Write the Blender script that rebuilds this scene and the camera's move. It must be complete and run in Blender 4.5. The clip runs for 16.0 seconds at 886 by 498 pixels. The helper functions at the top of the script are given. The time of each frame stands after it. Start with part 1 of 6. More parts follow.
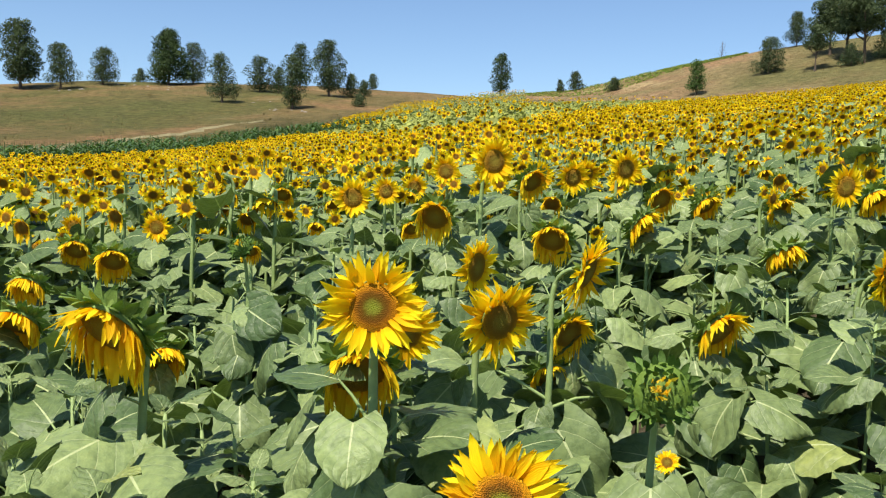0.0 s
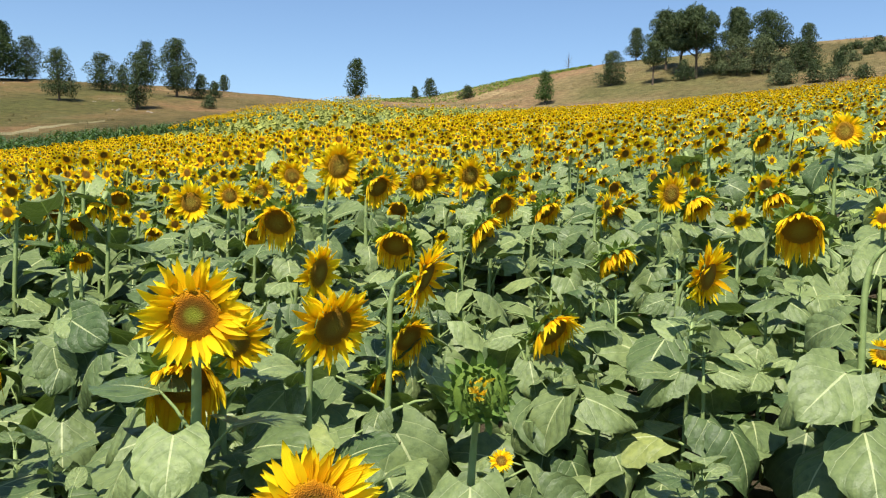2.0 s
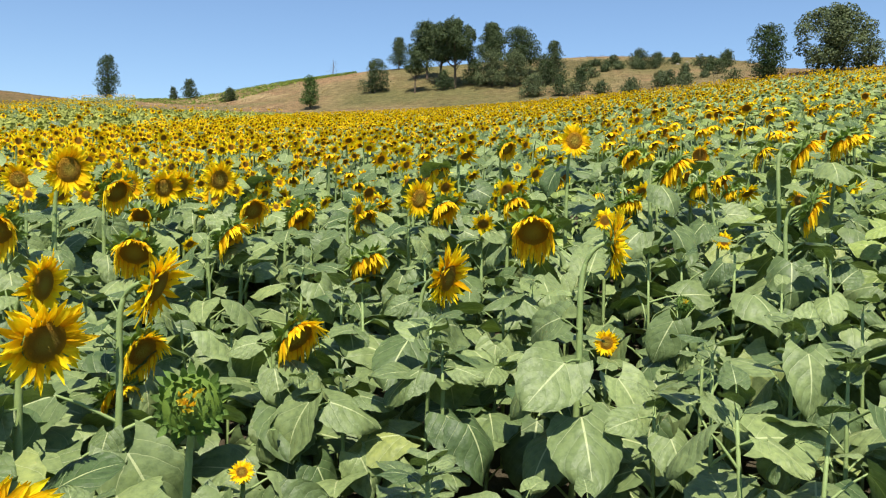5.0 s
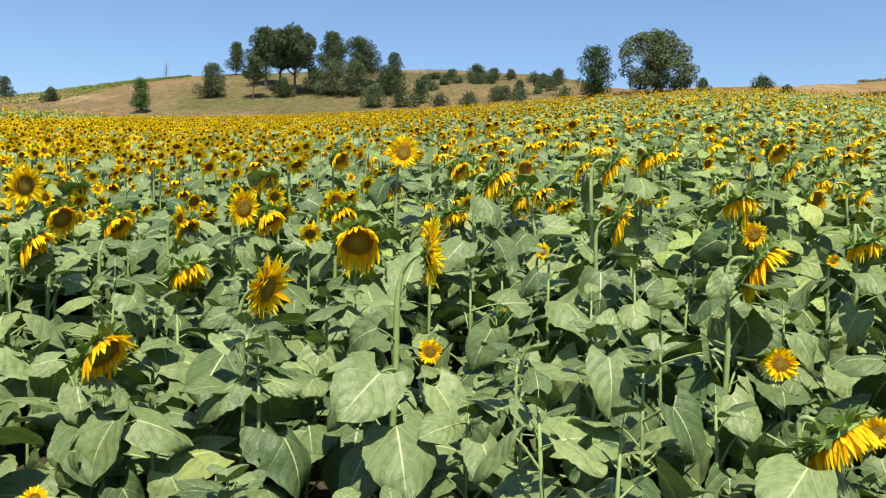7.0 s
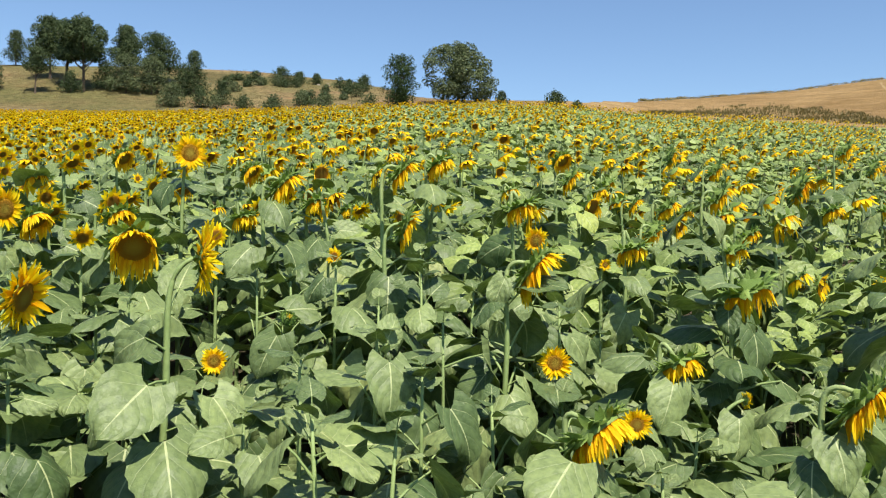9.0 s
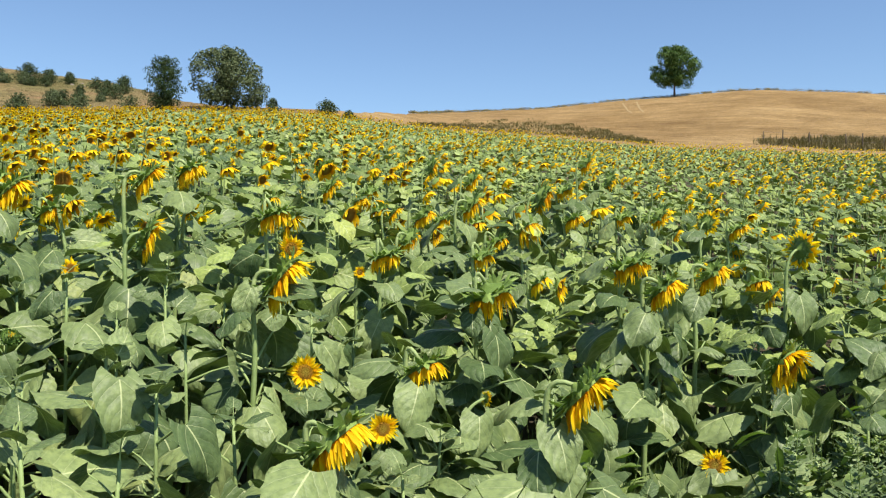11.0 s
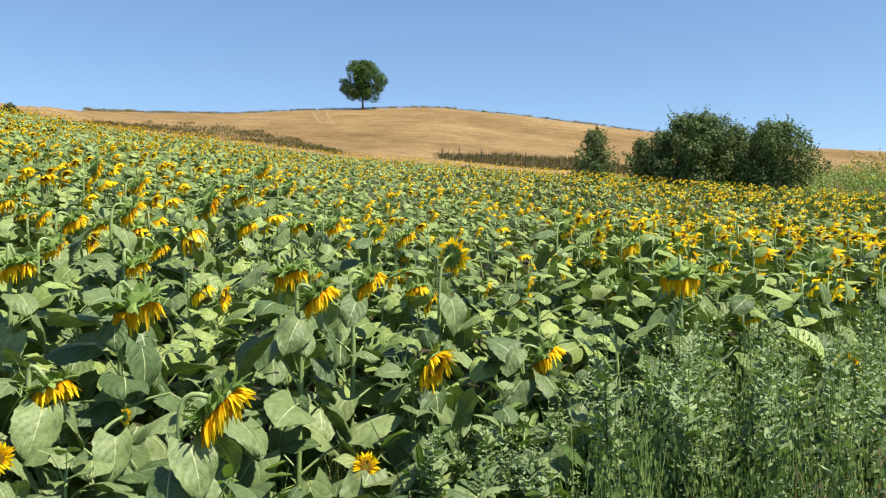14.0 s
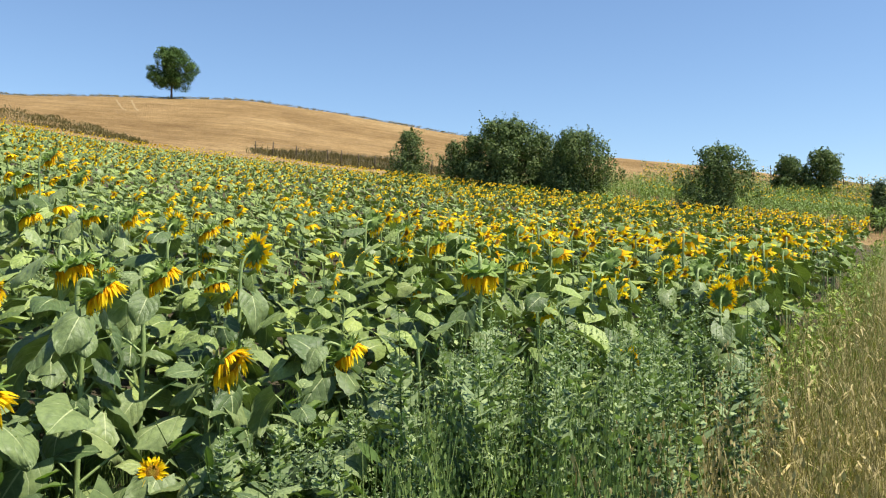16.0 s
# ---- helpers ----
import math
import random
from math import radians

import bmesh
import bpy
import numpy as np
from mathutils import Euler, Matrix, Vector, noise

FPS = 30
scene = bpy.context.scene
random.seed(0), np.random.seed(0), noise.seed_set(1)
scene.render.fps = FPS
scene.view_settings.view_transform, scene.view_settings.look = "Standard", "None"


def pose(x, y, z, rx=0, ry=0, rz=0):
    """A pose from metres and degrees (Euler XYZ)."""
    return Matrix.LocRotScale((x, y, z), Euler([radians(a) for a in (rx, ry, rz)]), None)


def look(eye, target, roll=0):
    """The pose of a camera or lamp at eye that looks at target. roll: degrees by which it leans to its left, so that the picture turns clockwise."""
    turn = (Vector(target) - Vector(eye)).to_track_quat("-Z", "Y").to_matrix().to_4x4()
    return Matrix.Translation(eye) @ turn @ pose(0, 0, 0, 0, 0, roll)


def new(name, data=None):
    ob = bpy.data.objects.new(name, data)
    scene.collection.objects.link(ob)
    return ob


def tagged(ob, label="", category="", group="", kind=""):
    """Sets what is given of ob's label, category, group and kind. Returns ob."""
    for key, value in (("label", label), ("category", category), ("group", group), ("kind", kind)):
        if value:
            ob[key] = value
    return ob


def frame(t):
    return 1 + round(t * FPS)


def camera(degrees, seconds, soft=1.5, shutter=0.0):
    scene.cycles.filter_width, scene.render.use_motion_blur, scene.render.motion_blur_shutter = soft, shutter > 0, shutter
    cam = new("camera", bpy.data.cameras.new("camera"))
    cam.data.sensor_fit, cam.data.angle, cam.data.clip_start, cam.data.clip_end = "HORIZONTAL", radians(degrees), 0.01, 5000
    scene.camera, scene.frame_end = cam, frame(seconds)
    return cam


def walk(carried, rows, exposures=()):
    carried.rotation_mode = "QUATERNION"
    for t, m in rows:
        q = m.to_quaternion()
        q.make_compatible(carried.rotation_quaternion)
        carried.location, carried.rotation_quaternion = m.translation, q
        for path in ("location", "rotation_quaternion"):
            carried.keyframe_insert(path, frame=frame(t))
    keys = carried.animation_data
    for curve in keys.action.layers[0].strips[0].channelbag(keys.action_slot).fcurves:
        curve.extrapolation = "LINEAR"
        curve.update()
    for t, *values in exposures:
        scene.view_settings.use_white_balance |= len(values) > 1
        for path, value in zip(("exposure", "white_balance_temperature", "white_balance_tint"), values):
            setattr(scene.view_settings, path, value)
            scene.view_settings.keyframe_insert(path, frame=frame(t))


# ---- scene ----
cam = camera(55.4, 16.0, soft=1.2)
PATH = [
    (0, (0.08, -0.12, 1.674), (0.003, 1.876, 1.572), 1.3),
    (0.5, (0.095, -0.121, 1.676), (0.097, 1.877, 1.579), 1.4),
    (1, (0.116, -0.127, 1.677), (0.198, 1.869, 1.587), 1.4),
    (1.5, (0.13, -0.125, 1.677), (0.298, 1.867, 1.592), 1.4),
    (2, (0.15, -0.127, 1.676), (0.411, 1.854, 1.594), 1.4),
    (2.5, (0.169, -0.126, 1.676), (0.523, 1.841, 1.598), 1.3),
    (3, (0.188, -0.127, 1.678), (0.637, 1.821, 1.602), 1.5),
    (3.5, (0.198, -0.135, 1.679), (0.735, 1.791, 1.612), 1.4),
    (4, (0.218, -0.144, 1.679), (0.848, 1.753, 1.617), 1.3),
    (6.3, (0.312, -0.177, 1.671), (1.293, 1.565, 1.622), 0.7),
    (6.5, (0.322, -0.184, 1.675), (1.34, 1.537, 1.63), 0.8),
    (7, (0.34, -0.207, 1.68), (1.453, 1.455, 1.651), 1.1),
    (7.5, (0.358, -0.214, 1.678), (1.559, 1.386, 1.657), 1.4),
    (8, (0.38, -0.218, 1.674), (1.659, 1.319, 1.658), 1.3),
    (8.5, (0.415, -0.228, 1.673), (1.784, 1.231, 1.657), 1.3),
    (9, (0.452, -0.237, 1.676), (1.912, 1.131, 1.67), 1.2),
    (9.5, (0.5, -0.257, 1.678), (2.059, 0.995, 1.684), 1.0),
    (9.7, (0.508, -0.268, 1.675), (2.105, 0.935, 1.685), 1.0),
    (11.8, (0.586, -0.375, 1.671), (2.432, 0.393, 1.701), 0.4),
    (12, (0.603, -0.385, 1.672), (2.47, 0.333, 1.705), 0.5),
    (12.5, (0.614, -0.411, 1.667), (2.526, 0.177, 1.707), 0.6),
    (13, (0.632, -0.441, 1.667), (2.577, 0.02, 1.709), 0.5),
    (13.5, (0.642, -0.474, 1.666), (2.61, -0.119, 1.711), 0.3),
    (14, (0.663, -0.499, 1.664), (2.646, -0.246, 1.71), 0.1),
    (14.5, (0.683, -0.522, 1.661), (2.678, -0.376, 1.702), 0.1),
    (15, (0.703, -0.527, 1.656), (2.702, -0.504, 1.696), 0.5),
    (15.5, (0.714, -0.546, 1.652), (2.712, -0.639, 1.695), 0.7),
    (16, (0.708, -0.57, 1.652), (2.699, -0.753, 1.698), 0.7),
]
walk(cam, [(t, look(eye, target, roll)) for t, eye, target, roll in PATH], exposures=[(0, 0.62), (9, 0.62), (12.5, 0.67), (14.5, 0.73), (16, 0.73)])

# ---- light ----
SUN_AZ, SUN_EL = 205.0, 60.0
world = bpy.data.worlds.new("sky")
scene.world = world
world.use_nodes = True
wn = world.node_tree
wn.nodes.clear()
sky = wn.nodes.new("ShaderNodeTexSky")
sky.sky_type = 'NISHITA'
sky.sun_disc = False
sky.sun_elevation, sky.sun_rotation = radians(SUN_EL), radians(SUN_AZ)
sky.air_density, sky.dust_density, sky.ozone_density = 1.0, 0.25, 5.0
bg = wn.nodes.new("ShaderNodeBackground")
bg.inputs["Strength"].default_value = 0.1
wout = wn.nodes.new("ShaderNodeOutputWorld")
wn.links.new(sky.outputs[0], bg.inputs[0])
wn.links.new(bg.outputs[0], wout.inputs[0])
sun = new("sun", bpy.data.lights.new("sun", "SUN"))
sun.data.energy, sun.data.angle, sun.data.color = 5.0, radians(0.5), (1.0, 0.94, 0.83)
SUN_DIR = Vector((math.sin(radians(SUN_AZ)) * math.cos(radians(SUN_EL)), math.cos(radians(SUN_AZ)) * math.cos(radians(SUN_EL)), math.sin(radians(SUN_EL))))
sun.matrix_world = look(SUN_DIR * 60, (0, 0, 0))


# ---- materials ----
def material(name):
    m = bpy.data.materials.new(name)
    m.use_nodes = True
    m.node_tree.nodes.clear()
    return m, m.node_tree.nodes, m.node_tree.links


def ramp(nodes, stops):
    r = nodes.new("ShaderNodeValToRGB")
    while len(r.color_ramp.elements) < len(stops):
        r.color_ramp.elements.new(0.5)
    for e, (p, c) in zip(r.color_ramp.elements, stops):
        e.position, e.color = p, (*c, 1)
    return r


def mixed(nodes, links, fac, a, b, blend="MIX"):
    n = nodes.new("ShaderNodeMix")
    n.data_type, n.blend_type = "RGBA", blend
    for slot, v in ((0, fac), (6, a), (7, b)):
        if isinstance(v, (int, float)):
            n.inputs[slot].default_value = v
        elif isinstance(v, tuple):
            n.inputs[slot].default_value = (*v, 1)
        else:
            links.new(v, n.inputs[slot])
    return n.outputs[2]


def maths(nodes, links, op, a, b=0.0, c=0.0):
    n = nodes.new("ShaderNodeMath")
    n.operation = op
    for i, v in enumerate((a, b, c)):
        if isinstance(v, (int, float)):
            n.inputs[i].default_value = v
        else:
            links.new(v, n.inputs[i])
    return n.outputs[0]


def noise_tex(nodes, links, scale, detail=4.0, rough=0.55, coords="Object"):
    tc = nodes.new("ShaderNodeTexCoord") if coords == "Object" else nodes.new("ShaderNodeNewGeometry")
    n = nodes.new("ShaderNodeTexNoise")
    n.inputs["Scale"].default_value, n.inputs["Detail"].default_value, n.inputs["Roughness"].default_value = scale, detail, rough
    links.new(tc.outputs["Object" if coords == "Object" else "Position"], n.inputs["Vector"])
    return n.outputs["Fac"]


def finish(m, nodes, links, color, rough, bump=None, bump_strength=0.3, bump_dist=0.01, spec=0.5, glow_through=0.0, glow_tint=(1.25, 1.15, 0.5)):
    p = nodes.new("ShaderNodeBsdfPrincipled")
    for slot, v in (("Base Color", color), ("Roughness", rough), ("Specular IOR Level", spec)):
        if isinstance(v, (int, float)):
            p.inputs[slot].default_value = v
        elif isinstance(v, tuple):
            p.inputs[slot].default_value = (*v, 1)
        else:
            links.new(v, p.inputs[slot])
    if bump is not None:
        b = nodes.new("ShaderNodeBump")
        b.inputs["Strength"].default_value, b.inputs["Distance"].default_value = bump_strength, bump_dist
        links.new(bump, b.inputs["Height"])
        links.new(b.outputs[0], p.inputs["Normal"])
    out = nodes.new("ShaderNodeOutputMaterial")
    if glow_through > 0:
        t = nodes.new("ShaderNodeBsdfTranslucent")
        links.new(mixed(nodes, links, 1.0, color, glow_tint, "MULTIPLY"), t.inputs[0])
        mx = nodes.new("ShaderNodeMixShader")
        mx.inputs[0].default_value = glow_through
        links.new(p.outputs[0], mx.inputs[1])
        links.new(t.outputs[0], mx.inputs[2])
        links.new(mx.outputs[0], out.inputs[0])
    else:
        links.new(p.outputs[0], out.inputs[0])
    return m


def either_random(nodes, links):
    """A random number that differs from object to object and from island to island."""
    oi = nodes.new("ShaderNodeObjectInfo")
    ge = nodes.new("ShaderNodeNewGeometry")
    s = maths(nodes, links, "ADD", oi.outputs["Random"], ge.outputs["Random Per Island"])
    return maths(nodes, links, "FRACT", s)


def leaf_material(name, dark, light, vein, through_light=0.18, veins=True, spec=0.2):
    m, n, l = material(name)
    rnd = either_random(n, l)
    base = ramp(n, [(0.0, dark), (0.86, light), (0.97, tuple(c * 1.12 for c in light)), (1.0, (light[0] * 1.22, light[1] * 1.10, light[2] * 0.85))])
    l.new(rnd, base.inputs[0])
    col = base.outputs[0]
    blot = ramp(n, [(0.34, (0.70, 0.73, 0.72)), (0.50, (1, 1, 1)), (0.70, (1.24, 1.20, 1.14))])
    l.new(noise_tex(n, l, 42.0, 6.0, 0.68), blot.inputs[0])
    col = mixed(n, l, 1.0, col, blot.outputs[0], "MULTIPLY")
    bump = noise_tex(n, l, 90.0, 4.0, 0.7)
    if veins:
        uv = n.new("ShaderNodeUVMap")
        sp = n.new("ShaderNodeSeparateXYZ")
        l.new(uv.outputs[0], sp.inputs[0])
        warp = maths(n, l, "MULTIPLY", maths(n, l, "SUBTRACT", noise_tex(n, l, 18.0, 2.0), 0.5), 0.10)
        across = maths(n, l, "ABSOLUTE", maths(n, l, "SUBTRACT", sp.outputs[0], 0.5))
        mid = maths(n, l, "LESS_THAN", across, maths(n, l, "MULTIPLY_ADD", sp.outputs[1], -0.016, 0.020))
        bow = maths(n, l, "MULTIPLY", maths(n, l, "MULTIPLY", across, across), 0.8)
        slant = maths(n, l, "ADD", maths(n, l, "SUBTRACT", maths(n, l, "SUBTRACT", sp.outputs[1], maths(n, l, "MULTIPLY", across, 0.75)), bow), warp)
        wave = maths(n, l, "PINGPONG", maths(n, l, "MULTIPLY", slant, 4.2), 0.5)
        side = maths(n, l, "LESS_THAN", wave, maths(n, l, "MULTIPLY_ADD", across, -0.045, 0.034))
        basal = maths(n, l, "MULTIPLY_ADD", maths(n, l, "LESS_THAN", slant, 0.22), 0.46, 0.17)
        both = maths(n, l, "MAXIMUM", mid, maths(n, l, "MULTIPLY", side, basal))
        col = mixed(n, l, maths(n, l, "MULTIPLY", both, 0.88), col, vein)
        edge_dark = ramp(n, [(0.0, (0.93, 0.94, 0.94)), (0.35, (1.03, 1.03, 1.02))])
        l.new(wave, edge_dark.inputs[0])
        col = mixed(n, l, 1.0, col, edge_dark.outputs[0], "MULTIPLY")
        puff = maths(n, l, "POWER", maths(n, l, "MULTIPLY", wave, 2.0), 0.6)
        bump = maths(n, l, "ADD", maths(n, l, "MULTIPLY", maths(n, l, "ADD", bump, noise_tex(n, l, 38.0, 3.0, 0.6)), 0.7), maths(n, l, "MULTIPLY", puff, 0.7))
        bump = maths(n, l, "ADD", bump, maths(n, l, "MULTIPLY", noise_tex(n, l, 15.0, 2.0, 0.5), 3.2))
    return finish(m, n, l, col, 0.44 if veins else 0.5, bump, 0.6 if veins else 0.35, 0.006, spec, through_light, (1.05, 1.35, 0.42))


M_LEAF = leaf_material("sunflower_leaf", (0.066, 0.107, 0.038), (0.194, 0.247, 0.095), (0.41, 0.45, 0.22), 0.11, True, 0.26)
M_LEAF_OLD = leaf_material("ripening_leaf", (0.054, 0.090, 0.024), (0.240, 0.304, 0.086), (0.42, 0.46, 0.20), 0.07, True, 0.24)
M_LEAF_PALE = leaf_material("pale_leaf", (0.17, 0.185, 0.045), (0.285, 0.310, 0.075), (0.42, 0.46, 0.18), 0.08, False, 0.06)
M_STEM, n, l = material("sunflower_stem")
c = mixed(n, l, noise_tex(n, l, 30.0), (0.15, 0.225, 0.066), (0.32, 0.405, 0.155))
finish(M_STEM, n, l, c, 0.55, noise_tex(n, l, 160.0), 0.5, 0.004, 0.3)

M_NECK, n, l = material("sunflower_neck")
c = mixed(n, l, noise_tex(n, l, 26.0), (0.19, 0.265, 0.085), (0.36, 0.43, 0.175))
finish(M_NECK, n, l, c, 0.5, noise_tex(n, l, 160.0), 0.5, 0.004, 0.3)


def petal_material(name, base, mid_tone, tip):
    m, n, l = material(name)
    rnd = either_random(n, l)
    uv = n.new("ShaderNodeUVMap")
    sp = n.new("ShaderNodeSeparateXYZ")
    l.new(uv.outputs[0], sp.inputs[0])
    along = ramp(n, [(0.0, base), (0.30, mid_tone), (1.0, tip)])
    l.new(sp.outputs[1], along.inputs[0])
    tone = ramp(n, [(0.0, (0.80, 0.60, 0.5)), (0.35, (1, 1, 1)), (1.0, (1.0, 1.06, 1.3))])
    l.new(rnd, tone.inputs[0])
    c = mixed(n, l, 1.0, along.outputs[0], tone.outputs[0], "MULTIPLY")
    streak = maths(n, l, "SINE", maths(n, l, "MULTIPLY", sp.outputs[0], 40.0))
    return finish(m, n, l, c, 0.6, streak, 0.25, 0.002, 0.08, 0.33)


M_PETAL = petal_material("sunflower_petal", (0.88, 0.47, 0.004), (0.93, 0.63, 0.006), (0.95, 0.75, 0.018))
M_BUD_PETAL = petal_material("bud_petal", (0.84, 0.60, 0.03), (0.88, 0.68, 0.05), (0.90, 0.74, 0.08))
M_PETAL_OLD = petal_material("limp_petal", (0.84, 0.43, 0.006), (0.89, 0.58, 0.010), (0.91, 0.69, 0.022))

M_DISC, n, l = material("sunflower_disc")
uv = n.new("ShaderNodeUVMap")
sp = n.new("ShaderNodeSeparateXYZ")
l.new(uv.outputs[0], sp.inputs[0])
vo = n.new("ShaderNodeTexVoronoi")
vo.inputs["Scale"].default_value = 44.0
tc = n.new("ShaderNodeTexCoord")
l.new(tc.outputs["Object"], vo.inputs["Vector"])
r_w = maths(n, l, "ADD", sp.outputs[0], maths(n, l, "MULTIPLY", maths(n, l, "SUBTRACT", noise_tex(n, l, 9.0), 0.5), 0.30))
ring = ramp(n, [(0.0, (0.40, 0.32, 0.045)), (0.35, (0.36, 0.26, 0.034)), (0.60, (0.30, 0.17, 0.020)), (0.82, (0.38, 0.19, 0.015)), (1.0, (0.62, 0.33, 0.014))])
l.new(r_w, ring.inputs[0])
c = mixed(n, l, maths(n, l, "MULTIPLY", vo.outputs["Distance"], 0.6), ring.outputs[0], mixed(n, l, 0.5, ring.outputs[0], (0.5, 0.24, 0.02)))
finish(M_DISC, n, l, c, 0.8, vo.outputs["Distance"], 0.8, 0.02, 0.1)

M_DISC_FAR, n, l = material("sunflower_disc_small")
uv = n.new("ShaderNodeUVMap")
sp = n.new("ShaderNodeSeparateXYZ")
l.new(uv.outputs[0], sp.inputs[0])
vo = n.new("ShaderNodeTexVoronoi")
vo.inputs["Scale"].default_value = 400.0
tc = n.new("ShaderNodeTexCoord")
l.new(tc.outputs["Object"], vo.inputs["Vector"])
r_w = maths(n, l, "ADD", sp.outputs[0], maths(n, l, "MULTIPLY", maths(n, l, "SUBTRACT", noise_tex(n, l, 75.0), 0.5), 0.30))
ring = ramp(n, [(0.0, (0.150, 0.098, 0.016)), (0.40, (0.120, 0.064, 0.010)), (0.70, (0.150, 0.068, 0.008)), (0.88, (0.32, 0.150, 0.008)), (1.0, (0.62, 0.33, 0.012))])
l.new(r_w, ring.inputs[0])
c = mixed(n, l, maths(n, l, "MULTIPLY", vo.outputs["Distance"], 0.3), ring.outputs[0], mixed(n, l, 0.5, ring.outputs[0], (0.5, 0.24, 0.02)))
finish(M_DISC_FAR, n, l, c, 0.8, vo.outputs["Distance"], 0.6, 0.002, 0.1)

M_DISC_GREEN, n, l = material("sunflower_disc_young")
uv = n.new("ShaderNodeUVMap")
sp = n.new("ShaderNodeSeparateXYZ")
l.new(uv.outputs[0], sp.inputs[0])
vo = n.new("ShaderNodeTexVoronoi")
vo.inputs["Scale"].default_value = 48.0
tc = n.new("ShaderNodeTexCoord")
l.new(tc.outputs["Object"], vo.inputs["Vector"])
r_w = maths(n, l, "ADD", sp.outputs[0], maths(n, l, "MULTIPLY", maths(n, l, "SUBTRACT", noise_tex(n, l, 9.0), 0.5), 0.30))
ring = ramp(n, [(0.0, (0.34, 0.42, 0.045)), (0.26, (0.27, 0.30, 0.032)), (0.42, (0.17, 0.085, 0.010)), (0.60, (0.23, 0.075, 0.008)), (0.76, (0.60, 0.21, 0.008)), (1.0, (0.88, 0.42, 0.008))])
l.new(r_w, ring.inputs[0])
c = mixed(n, l, maths(n, l, "MULTIPLY", vo.outputs["Distance"], 0.4), ring.outputs[0], mixed(n, l, 0.5, ring.outputs[0], (0.75, 0.42, 0.03)))
finish(M_DISC_GREEN, n, l, c, 0.8, vo.outputs["Distance"], 0.8, 0.02, 0.1)

M_BRACT = leaf_material("sunflower_bract", (0.11, 0.18, 0.035), (0.23, 0.32, 0.08), (0.3, 0.4, 0.1), 0.15, False)
M_BUD = leaf_material("green_bud", (0.040, 0.084, 0.016), (0.115, 0.195, 0.038), (0.3, 0.4, 0.1), 0.15, False)
M_CORN = leaf_material("maize_leaf", (0.038, 0.075, 0.022), (0.090, 0.150, 0.042), (0.2, 0.3, 0.1), 0.15, False)
M_WEED = leaf_material("weed_leaf", (0.080, 0.135, 0.036), (0.250, 0.335, 0.100), (0.3, 0.4, 0.15), 0.25, False, 0.1)
M_WEED_PALE = leaf_material("goosefoot_leaf", (0.095, 0.145, 0.062), (0.29, 0.36, 0.17), (0.3, 0.4, 0.15), 0.2, False, 0.08)
M_DRY = leaf_material("dry_grass", (0.12, 0.100, 0.032), (0.40, 0.33, 0.135), (0.5, 0.4, 0.2), 0.15, False)
M_STRAW_STALK = leaf_material("ripe_straw", (0.24, 0.19, 0.07), (0.50, 0.41, 0.19), (0.5, 0.4, 0.2), 0.15, False)
M_OAT = leaf_material("oat_leaf", (0.058, 0.105, 0.025), (0.25, 0.335, 0.105), (0.3, 0.4, 0.15), 0.2, False, 0.2)
M_GREEN_GRASS = leaf_material("green_grass", (0.10, 0.16, 0.030), (0.31, 0.38, 0.09), (0.4, 0.4, 0.2), 0.18, False)
M_TREE_OAK = leaf_material("oak_foliage", (0.030, 0.050, 0.022), (0.086, 0.112, 0.050), (0.1, 0.1, 0.1), 0.12, False, 0.06)
M_TREE_DARK = leaf_material("dark_foliage", (0.022, 0.042, 0.016), (0.064, 0.092, 0.034), (0.1, 0.1, 0.1), 0.12, False, 0.06)
M_TREE_PALE = leaf_material("willow_foliage", (0.050, 0.072, 0.034), (0.135, 0.160, 0.078), (0.1, 0.1, 0.1), 0.12, False, 0.06)
M_TREE_FRESH = leaf_material("walnut_foliage", (0.034, 0.072, 0.018), (0.098, 0.155, 0.044), (0.1, 0.1, 0.1), 0.15, False, 0.06)
M_TUFT = leaf_material("pasture_tuft", (0.115, 0.088, 0.036), (0.22, 0.165, 0.075), (0.2, 0.2, 0.1), 0.1, False)
M_BANK = leaf_material("brown_scrub", (0.150, 0.130, 0.058), (0.225, 0.188, 0.086), (0.2, 0.2, 0.1), 0.1, False)

M_BANK_PALE = leaf_material("olive_scrub", (0.11, 0.098, 0.042), (0.215, 0.175, 0.080), (0.2, 0.2, 0.1), 0.1, False)

M_HEDGE = leaf_material("hedge_foliage", (0.044, 0.076, 0.028), (0.160, 0.205, 0.078), (0.1, 0.1, 0.1), 0.15, False, 0.06)

M_BARK, n, l = material("bark")
c = mixed(n, l, noise_tex(n, l, 9.0), (0.050, 0.036, 0.024), (0.15, 0.115, 0.08))
finish(M_BARK, n, l, c, 0.9, noise_tex(n, l, 30.0), 0.8, 0.03, 0.2)

M_WOOD, n, l = material("weathered_post")
c = mixed(n, l, noise_tex(n, l, 14.0), (0.05, 0.036, 0.025), (0.12, 0.095, 0.07))
finish(M_WOOD, n, l, c, 0.9, noise_tex(n, l, 60.0), 0.6, 0.01, 0.2)

M_WIRE, n, l = material("wire")
finish(M_WIRE, n, l, mixed(n, l, noise_tex(n, l, 40.0), (0.16, 0.13, 0.11), (0.28, 0.25, 0.22)), 0.6)

M_STONE, n, l = material("pale_stone")
finish(M_STONE, n, l, mixed(n, l, noise_tex(n, l, 5.0), (0.22, 0.185, 0.14), (0.42, 0.37, 0.30)), 0.9, noise_tex(n, l, 20.0), 0.6, 0.02, 0.2)

